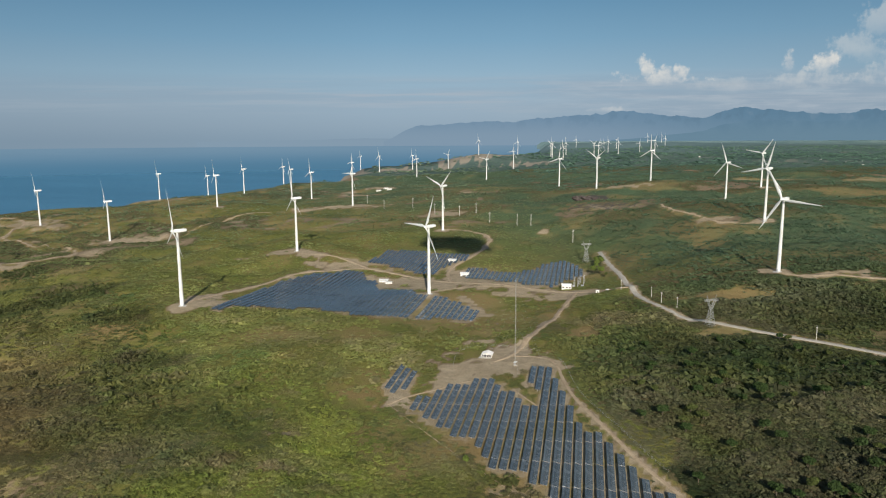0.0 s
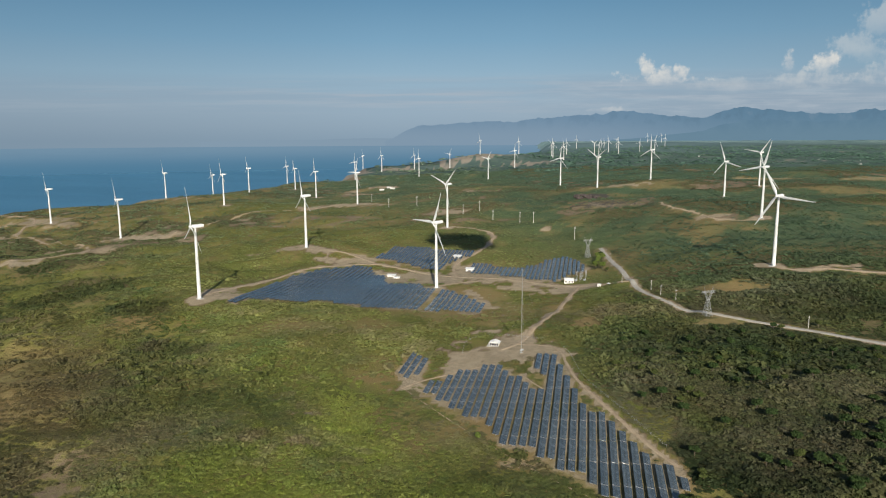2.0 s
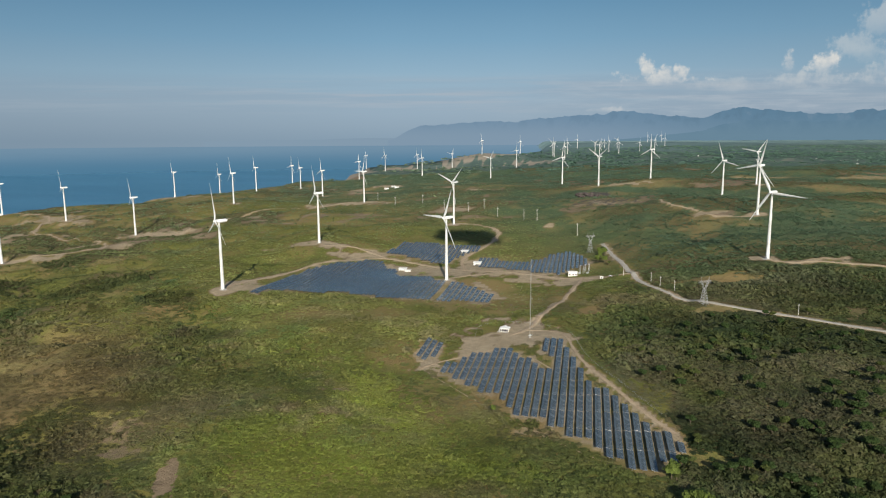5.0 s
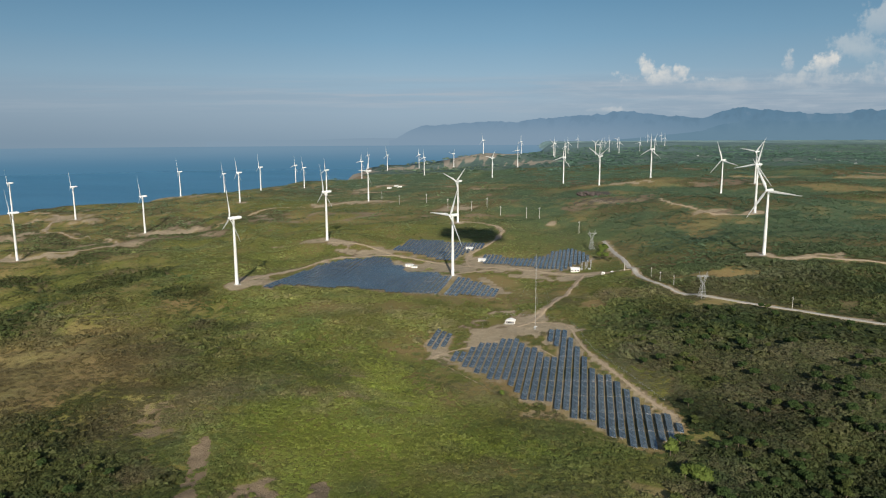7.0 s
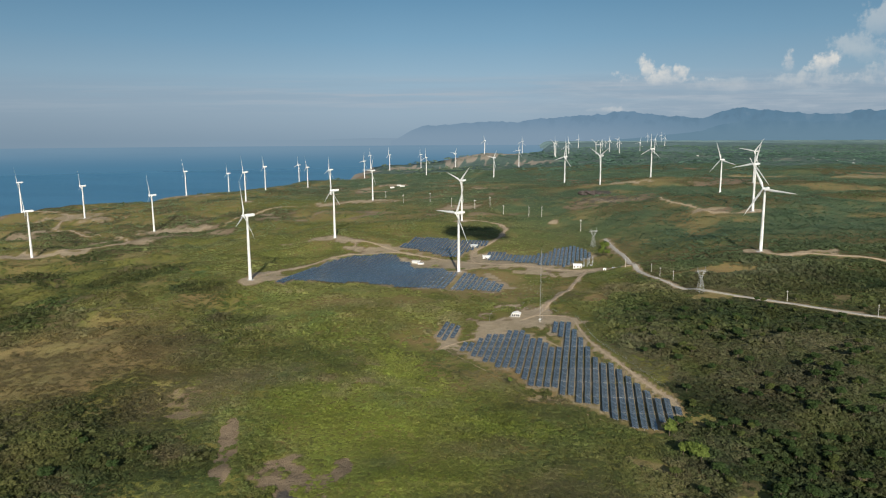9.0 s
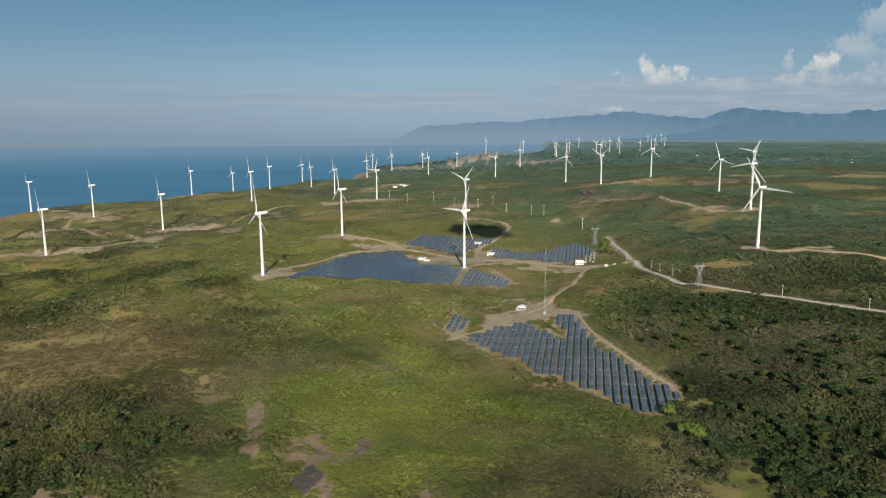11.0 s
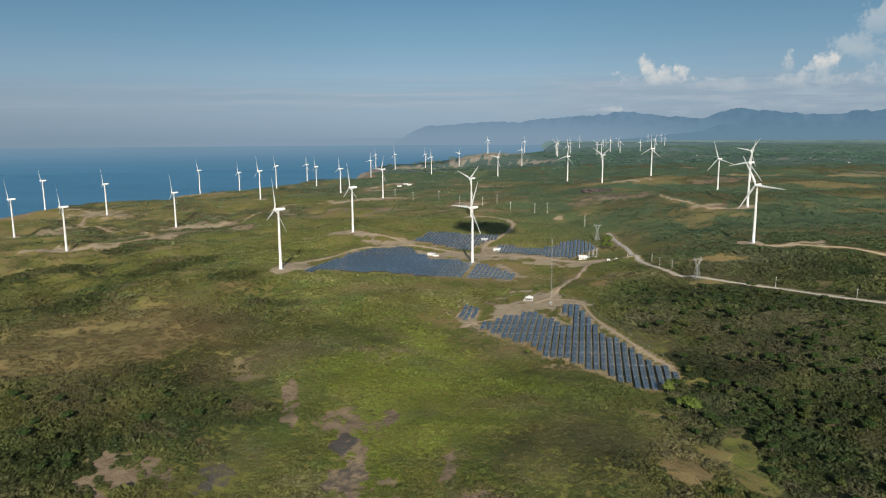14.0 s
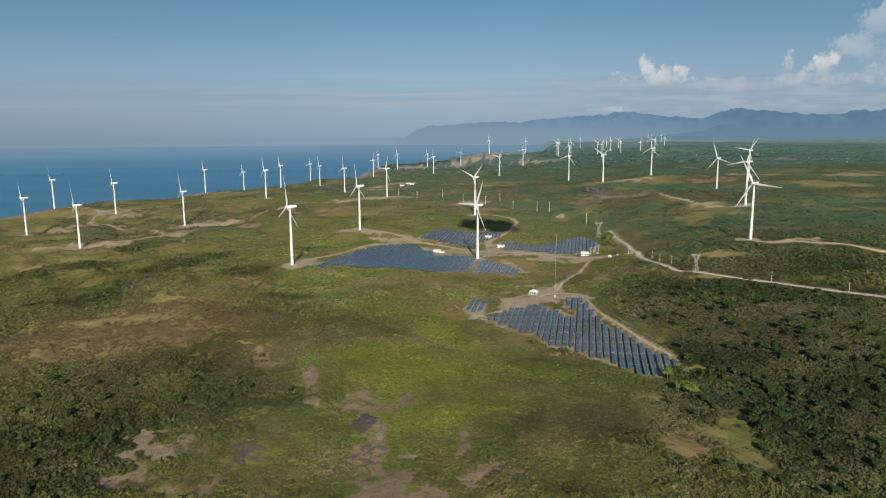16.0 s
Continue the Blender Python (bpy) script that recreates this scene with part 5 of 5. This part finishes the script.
def place_buildings():
    tagged(stand(gable_house(8.0, 7.0, 2.8, 1.4), 38, 560, -16), "small white gabled substation house on a concrete apron", "building")
    tagged(stand(shelter(11, 4.5, 2.4, 6), -80, 885, -10), "low white inverter station with a flat sheet roof", "building", "inverter stations")
    tagged(stand(shelter(8, 4.0, 2.2, -5), -72, 874, -8), "smaller white inverter station beside the solar field", "building", "inverter stations")
    tagged(stand(shelter(11, 5.0, 2.8, 7), 14, 1003, -20), "white inverter station at the upper solar field", "building", "inverter stations")
    tagged(stand(shelter(11, 6.0, 3.6, 7), 30, 922, -8), "white inverter station by the track junction", "building", "inverter stations")
    tagged(stand(control_house(), 156, 832, -8), "white flat-roofed control building beside the switchyard", "building")
    for x, y in ((168, 843), (172, 838), (177, 850), (181, 846)):
        tagged(stand(gantry(), x, y, 70), "grey lattice switchyard gantry with hanging insulators", "gantry", "switchyard gantries")
    for x, y in ((166, 838), (176, 832)):
        tagged(stand(transformer(), x, y, 15), "grey finned power transformer on gravel", "transformer", "transformers")
    tagged(stand(kiosk(), 184, 783, -20), "small cream guard hut beside the track", "hut")
    tagged(stand(pickup(), 197, 788, 20), "white pickup parked beside the track", "car")
    tagged(stand(pickup(), 60, 538, 60), "white pickup parked near the mast", "car")
    tagged(stand(pylon(29), 246, 601, 15), "grey lattice transmission tower beside the concrete road", "pylon", "transmission towers")
    tagged(stand(pylon(32), 212, 982, 15), "grey lattice transmission tower above the solar field", "pylon", "transmission towers")
    tagged(stand(wind_mast(74.0), 59, 533, 0), "slender guyed lattice measuring mast", "mast")
    tagged(stand(rock_outcrop(8, 34, 32, 26), 330, 1580, 10, -1.0), "dark weathered rock outcrop on a scrubby knoll", "rocks")
    # the coast station far off, white roofs and a radio mast
    for x, y, t in ((-228, 2400, 10), (-205, 2440, 40), (-190, 2410, 0)):
        tagged(stand(shelter(16, 8, 4, 4), x, y, t), "white shed of a far compound on bare soil", "building", "compound sheds")

    # scattered houses on the plain, drawn in with the land they stand on
    for x, y, t in ((1936, 3478, 20), (1890, 3180, 60), (1806, 2913, -10), (2060, 3330, 80), (1400, 3700, 15)):
        at, k = drawn_in(np.array([x, y, gz(x, y)]))
        house = tagged(shelter(8, 5, 3, 4), "pale shed far off among the trees of the plain", "building", "far houses")
        house.matrix_basis = pose(float(at[0]), float(at[1]), float(at[2]), 0, 0, t) @ Matrix.Scale(float(k), 4)


def place_poles():
    first = None
    line_a = [(209, 772), (229, 722), (231, 694), (238, 666), (320, 557), (376, 496)]
    line_b = [(217, 1111), (167, 1266), (145, 1303), (94, 1340), (72, 1446), (36, 1440), (-18, 1492), (-71, 1589), (-140, 1600), (-202, 1800)]
    for x, y in line_a + line_b:
        p = pose(x, y, gz(x, y), 0, 0, 30 + 20 * math.sin(x))
        h = 1.0 if y < 900 else 1.9
        if first is None:
            first = tagged(power_pole(12.0), "weathered power pole with a crossarm", "power pole", "power line poles")
            ob = first
            ob.matrix_basis = p
        else:
            ob = copy_thing(first, p)
        ob.scale = (h, h, h)


def place_fence():
    """A wire fence round the substation yard and along the array."""
    for label, pts in (("thin wire fence round the substation yard", [(8, 538), (12, 578), (40, 590), (68, 578), (84, 566)]), ("thin wire fence along the array track", [(96, 540), (99, 520), (97, 470), (104, 432), (112, 404), (118, 376), (126, 350)])):
        root = new("wire_fence")
        tagged(root, label, "fence")
        line = along(pts, 4.0)
        me = None
        for x, y in line:
            if me is None:
                bm = bmesh.new()
                rod(bm, (0, 0, -0.5), (0, 0, 1.9), 0.055, 5)
                ob = part("post", bm, TOWER_STEEL, root)
                me = ob.data
            else:
                ob = new("post", me)
                ob.parent = root
            ob.location = (x, y, gz(x, y))
        for z in (0.6, 1.2, 1.8):
            bm = bmesh.new()
            for (x0, y0), (x1, y1) in zip(line, line[1:]):
                rod(bm, (x0, y0, gz(x0, y0) + z), (x1, y1, gz(x1, y1) + z), 0.015, 3)
            part("wire", bm, STEEL, root)


place_buildings()
place_poles()
place_fence()

# ---- plants ----


def crown_shape(rng, sprays, size=(0.22, 0.42)):
    """Unit crown: leaf sprays that stand every way over a low heart."""
    ring = np.arange(6) * np.pi / 3 + rng.uniform(0, 1)
    heart = np.stack([0.80 * np.cos(ring), 0.80 * np.sin(ring), np.full(6, 0.06)], 1) * rng.uniform(0.75, 1.1, (6, 1))
    verts = [np.concatenate([heart, [[rng.uniform(-0.2, 0.2), rng.uniform(-0.2, 0.2), 0.72]]])]
    faces, tone = [np.array([[k, (k + 1) % 6, 6] for k in range(6)])], [np.full(7, 0.9)]
    n0 = 7
    for k in range(sprays):
        a, h = (k + rng.uniform(-0.4, 0.4)) * 2.39996, np.clip((k + 0.5) / sprays * 1.15 - 0.15 + rng.uniform(-0.1, 0.1), -0.2, 1)
        rr = np.sqrt(max(0.0, 1 - h * h))
        out = np.array([rr * np.cos(a), rr * np.sin(a), max(h, 0.0) + 0.15])
        c = np.array([rr * np.cos(a), rr * np.sin(a), h]) * rng.uniform(0.62, 1.10)
        c[2] = c[2] * 0.55 + 0.40
        nrm = out / np.linalg.norm(out) + np.array([0, 0, 0.25]) + (0.55 if size[1] < 0.6 else 0.38) * rng.normal(size=3)
        u = np.cross(nrm, rng.normal(size=3))
        u /= np.linalg.norm(u)
        v = np.cross(nrm / np.linalg.norm(nrm), u)
        s = rng.uniform(*size)
        spread = np.array([0.0, 2.1, 4.2]) + rng.uniform(-0.5, 0.5, 3)
        reach = s * rng.uniform(0.75, 1.3, (3, 1))
        verts.append(c + reach * (np.cos(spread)[:, None] * u + np.sin(spread)[:, None] * v))
        faces.append(np.array([[n0, n0 + 1, n0 + 2]]))
        tone.append(np.full(3, rng.uniform(0.87, 1.13)))
        n0 += 3
    return np.concatenate(verts), np.concatenate(faces), np.concatenate(tone)


# deep green, mid green, fresh yellow-green, olive, dry grey-brown, dark evergreen
GREENS = np.array([(0.080, 0.122, 0.045), (0.122, 0.150, 0.044), (0.166, 0.200, 0.032), (0.162, 0.154, 0.054), (0.188, 0.158, 0.092), (0.048, 0.076, 0.038)])


def species(rng, x, y, cov):
    """A leaf colour for each plant, by what grows there, region and distance."""
    n = len(x)
    wood, dry = cov[:, 2], cov[:, 0]
    deep, sere, fresh = share_of(DEEP, x, y), share_of(SERE, x, y), share_of(FRESH, x, y)
    sere = np.maximum(sere, 0.8 * smooth(dry, 0.45, 0.95) * (1 - wood))
    sere = np.maximum(sere, 0.55 * smooth(waves(x, y, 28, 95) + 0.7 * waves(x, y, 10, 96), 0.35, 1.0) * smooth(y, 800, 600))
    w = np.stack([0.30 + 1.2 * deep + 0.3 * wood, 0.75 + 0.3 * deep, 0.10 + 2.4 * fresh, 0.75 + 0.3 * wood - 0.4 * deep + 0.7 * smooth(-x, 100, 250) + 0.6 * smooth(y, 430, 600) * smooth(y, 1300, 900), 0.16 + 4.6 * sere, 0.08 + 1.3 * deep], 1)
    w = np.clip(w * (1 + 1.15 * np.stack([waves(x, y, 40, 50 + k) + 0.5 * waves(x, y, 14, 150 + k) for k in range(6)], 1)), 0.02, None)
    w /= w.sum(1, keepdims=True)
    pick = (rng.random((n, 1)) > np.cumsum(w, 1)).sum(1)
    own = GREENS[np.clip(pick, 0, 5)]
    share = (0.15 + 0.05 * wood)[:, None]
    patch = 1 + 0.15 * waves(x, y, 13, 71) + 0.20 * waves(x, y, 37, 72) + 0.14 * waves(x, y, 110, 74)
    # far plants turn greyer and bluer: distance haze put into the leaf colour
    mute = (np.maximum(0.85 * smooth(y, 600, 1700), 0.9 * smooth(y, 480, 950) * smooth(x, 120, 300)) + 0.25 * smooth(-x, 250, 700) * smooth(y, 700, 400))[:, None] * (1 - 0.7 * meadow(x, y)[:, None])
    patch = 1 + (patch - 1) * (1 - 0.45 * smooth(x, 90, 150) * smooth(y, 230, 300))
    # brighter over the middle slopes, darker in deep scrub and wood
    tone = ((1 - share) * (w @ GREENS) + share * own) * rng.uniform(0.95, 1.06, (n, 1)) * rng.uniform(0.97, 1.03, (n, 3)) * (patch * (1 + 0.07 * fresh - 0.36 * deep - 0.18 * wood - 0.14 * sere * smooth(-x, 150, 240)) * (1 + 0.28 * smooth(blob(x, y, -120, 860, 330, 330, 0), 1.2, 0.6) * (1 - wood)) * (1 + 0.22 * smooth(y, 430, 700)) * (1 + 0.17 * smooth(blob(x, y, -110, 400, 150, 260, 10), 1.2, 0.6)))[:, None]
    rust = 0.9 * smooth(rust_hill(x, y), 1.45, 0.85)[:, None]
    tone = tone * (1 - rust) + rust * np.array((0.190, 0.150, 0.072)) * rng.uniform(0.85, 1.1, (n, 1))
    tone = tone * (1 + np.array((-0.05, 0.0, 0.10)) * (smooth(x, 70, 130) * smooth(y, 620, 520))[:, None])
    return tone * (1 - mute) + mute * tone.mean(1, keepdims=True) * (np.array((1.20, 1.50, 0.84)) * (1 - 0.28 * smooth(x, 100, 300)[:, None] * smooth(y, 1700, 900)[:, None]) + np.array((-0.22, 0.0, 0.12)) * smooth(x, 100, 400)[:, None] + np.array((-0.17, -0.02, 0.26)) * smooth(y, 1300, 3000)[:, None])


def scatter(name, label, seed, y0, y1, step, clumps, size, category):
    """One sheet of many plants between two lines across the view."""
    rng = np.random.default_rng(seed)
    ys = np.arange(y0, y1, step)
    px, py = [], []
    for yy in ys:
        xs = np.arange(-0.69 * (yy + 230) - 90, 0.67 * yy + 120, step)
        px.append(xs)
        py.append(np.full(len(xs), yy))
    x, y = np.concatenate(px), np.concatenate(py)
    x, y = x + rng.uniform(-0.6, 0.6, len(x)) * step, y + rng.uniform(-0.6, 0.6, len(x)) * step
    cov = cover(x, y)
    tuft = smooth(waves(x, y, 17, 62) + 0.8 * waves(x, y, 46, 63) - 0.5 * smooth(cov[:, 0], 0.4, 0.9), -0.75, 0.55)
    thin = smooth(-x, 110, 200) * smooth(y, 240, 330)
    chance = np.maximum(cov[:, 2], 0.50 - 0.08 * thin + (0.46 + 0.08 * thin) * tuft) * (1 - 0.6 * smooth(rust_hill(x, y), 1.15, 0.75))
    chance = np.maximum(chance, 0.9 * share_of(FRESH, x, y)) * (1 - (0.85 - 0.30 * smooth(y, 900, 1050)) * meadow(x, y))
    chance *= 1 - 0.45 * smooth(y, 750, 1100) * (1 - smooth(waves(x, y, 60, 64) + 0.7 * waves(x, y, 150, 65) + 0.5 * cov[:, 2], -0.3, 0.4))
    chance *= smooth(cov[:, 1] + 0.42 * waves(x, y, 15, 61) + 0.36 * waves(x, y, 6, 66), 0.82 - 0.26 * smooth(y, 380, 480), 0.30) * smooth(cov[:, 3], 0.5, 0.25)
    chance *= 1 - 0.30 * smooth(y, 520, 800) * smooth(y, 1500, 1100) * smooth(x, -420, -200) * (1 - cov[:, 2])
    keep = (rng.random(len(x)) < chance) & (road_gap(x, y) > 3.5 + 3.5 * cov[:, 2]) & ~in_field(x, y, 2.2) & (coast_gap(x, y) > 220)
    for tx, ty, _, _ in TURBINES[:24]:
        keep &= np.hypot(x - tx, y - ty) > 13
    for cx, cy, ax, ay, turn, _ in CLEARINGS:
        keep &= (blob(x, y, cx, cy, ax, ay, turn) > 0.9) | (rng.random(len(x)) < 0.06)
    keep &= ~((np.abs(x - 42) < 26) & (np.abs(y - 556) < 20))
    x, y, cov = x[keep], y[keep], cov[keep]
    n = len(x)
    z = ground(x, y)
    wood = cov[:, 2]
    grow = 1 + 0.25 * waves(x, y, 26, 87)
    r = grow * step * (size[0] + (size[1] - size[0]) * wood) * np.clip(np.exp(rng.normal(0.0, 0.30 if y0 < 700 else 0.28, n)), 0.40, 2.3)
    h = r * (0.62 + 0.28 * wood) * rng.uniform(0.75, 1.3, n)
    h *= 0.45 + 0.55 * smooth(waves(x, y, 35, 88) + 0.6 * waves(x, y, 12, 89) + wood, -0.5, 0.7)
    h *= (0.30 + 0.70 * smooth(road_gap(x, y), 5, 34)) * (1 - 0.25 * smooth(y, 750, 1400))
    h *= 1 - 0.30 * smooth(x, 90, 150) * smooth(y, 230, 300)
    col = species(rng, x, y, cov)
    shapes = [crown_shape(rng, clumps, (0.20, 0.38) if clumps > 20 else (0.32, 0.56) if clumps > 12 else (0.45, 0.75)) for _ in range(6)]
    kind = rng.integers(0, 6, n)
    wide, deep = r * rng.uniform(0.75, 1.35, n), r * rng.uniform(0.75, 1.25, n)
    turn = rng.uniform(0, 2 * np.pi, n)
    allv, allf, allc, base = [], [], [], 0
    for k, (sv, sf, st) in enumerate(shapes):
        i = np.nonzero(kind == k)[0]
        c, s = np.cos(turn[i])[:, None], np.sin(turn[i])[:, None]
        vx = sv[:, 0] * c * wide[i][:, None] - sv[:, 1] * s * deep[i][:, None] + x[i][:, None]
        vy = sv[:, 0] * s * wide[i][:, None] + sv[:, 1] * c * deep[i][:, None] + y[i][:, None]
        vz = sv[:, 2] * h[i][:, None] + z[i][:, None] + 0.1 * h[i][:, None]
        allv.append(np.stack([vx, vy, vz], -1).reshape(-1, 3))
        allf.append((sf[None] + (base + np.arange(len(i)) * len(sv))[:, None, None]).reshape(-1, 3))
        allc.append((col[i][:, None, :] * st[None, :, None]).reshape(-1, 3))
        base += len(i) * len(sv)
    co = np.concatenate(allv)
    co, _ = drawn_in(co)
    me = quick_mesh(name, co, np.concatenate(allf), LEAF)
    at = me.attributes.new("leaf", "FLOAT_COLOR", "POINT")
    cc = np.concatenate(allc)
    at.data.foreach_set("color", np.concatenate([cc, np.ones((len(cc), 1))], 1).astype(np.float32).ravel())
    tagged(new(name, me), label, category, kind="stuff")
    return n, len(me.polygons)


scatter("scrub", "dense low green and olive shrubs over the near slope", 1, 80, 430, 2.25, 32, (0.84, 0.96), "shrubs")
scatter("scrub_slope", "green and dry brown scrub round the solar fields", 2, 430, 760, 3.25, 14, (0.72, 0.86), "shrubs")
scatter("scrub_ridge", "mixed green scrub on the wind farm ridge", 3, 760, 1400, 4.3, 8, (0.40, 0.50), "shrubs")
scatter("cape_woodland", "green woodland on the far cape, haze mixed into its leaf colour", 5, 3000, 6500, 35.0, 5, (0.28, 0.40), "woodland")
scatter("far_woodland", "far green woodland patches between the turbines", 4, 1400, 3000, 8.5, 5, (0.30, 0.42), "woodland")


def make_tree(seed, height):
    rng = np.random.default_rng(seed)
    root = new("tree")
    bm = bmesh.new()
    rod(bm, (0, 0, -0.6), (0.15, 0.1, height * 0.5), 0.26, 8, 0.15)
    for k in range(5):
        a = k * 1.256 + rng.uniform(-0.4, 0.4)
        rod(bm, (0.1, 0.08, height * rng.uniform(0.28, 0.48)), (height * 0.26 * math.cos(a), height * 0.26 * math.sin(a), height * rng.uniform(0.6, 0.78)), 0.11, 5, 0.04)
    part("trunk", bm, BARK, root)
    vs, fs, ts, base = [], [], [], 0
    for k in range(11):
        a, d = rng.uniform(0, 2 * np.pi), rng.uniform(0.0, 0.32) * height
        v, f, t = crown_shape(rng, 70, (0.26, 0.48))
        s = height * rng.uniform(0.17, 0.27)
        vs.append(v * s + np.array([d * np.cos(a), d * np.sin(a), height * rng.uniform(0.45, 0.78)]))
        fs.append(f + base)
        ts.append(t)
        base += len(v)
    me = quick_mesh("crown", np.concatenate(vs), np.concatenate(fs), LEAF, flat=True)
    tone = np.concatenate(ts)[:, None]
    return root, me, tone


def place_trees():
    kinds = [("dark green broadleaf tree among dense shrubs", (0.046, 0.076, 0.024), 8.0), ("olive green spreading tree in the scrub", (0.085, 0.105, 0.032), 7.0), ("bright fresh green leafy tree at a clearing", (0.135, 0.180, 0.042), 8.5)]
    made = []
    for k, (label, colour, height) in enumerate(kinds):
        root, me, tone = make_tree(70 + k, height)
        at = me.attributes.new("leaf", "FLOAT_COLOR", "POINT")
        at.data.foreach_set("color", np.concatenate([np.array(colour)[None] * tone, np.ones_like(tone)], 1).astype(np.float32).ravel())
        crown = new("crown", me)
        crown.parent = root
        made.append([tagged(root, label, "tree", "scrub trees"), False])
    rng = np.random.default_rng(9)
    spots = [(103, 247, 2), (107, 242, 2), (111, 239, 2), (105, 277, 2), (174, 220, 1), (218, 228, 1), (124, 158, 0), (132, 172, 0), (138, 186, 0), (140, 205, 0), (98, 118, 1), (150, 240, 0), (13, 372, 2), (222, 962, 2), (226, 945, 2), (218, 938, 2), (214, 925, 2), (210, 878, 2), (203, 892, 2), (215, 905, 0), (232, 985, 0), (205, 890, 1), (212, 860, 1)]
    while len(spots) < 296:
        close = len(spots) < 90
        x, y = (rng.uniform(115, 260), rng.uniform(150, 320)) if close else (rng.uniform(-400, 380), rng.uniform(100, 560))
        c = cover(np.array([x]), np.array([y]))[0]
        if c[2] > 0.6 and c[1] < 0.2 and road_gap(np.array([x]), np.array([y]))[0] > 8:
            spots.append((x, y, int(rng.random() < (0.2 if close else 0.35))))
    for x, y, k in spots:
        s = float(rng.uniform(0.75, 1.15)) * (0.6 if (x, y) == (13, 372) else 1.2 if k == 2 else 1.0)
        m = pose(x, y, gz(x, y), 0, 0, float(rng.uniform(0, 360))) 
        ob = made[k][0] if not made[k][1] else copy_thing(made[k][0], m)
        ob.matrix_basis = m @ Matrix.Scale(s, 4)
        made[k][1] = True


place_trees()


# ---- a small fair-weather cloud high behind the flight, whose shade lies on the knoll ----
def shade_cloud():
    rng = np.random.default_rng(3)
    sx, sy = 22.0, 1108.0
    up = 700.0
    cx, cy, cz = np.array([sx, sy, gz(sx, sy)]) + np.array(_sd) * (up / _sd.z)
    vs, fs, base = [], [], 0
    for k in range(26):
        v = ICO_V * rng.uniform(0.85, 1.15, (len(ICO_V), 1))
        s = rng.uniform(12, 24)
        off = np.array([rng.uniform(-46, 46), rng.uniform(-56, 56), rng.uniform(-6, 10)])
        vs.append(v * np.array([s * 1.4, s * 1.2, s * 0.5]) + off + np.array([cx, cy, cz]))
        fs.append(ICO_F + base)
        base += len(v)
    me = quick_mesh("cloud", np.concatenate(vs), np.concatenate(fs), CLOUD)
    tagged(new("cloud", me), "small white fair-weather cloud", "cloud", kind="structure")


shade_cloud()
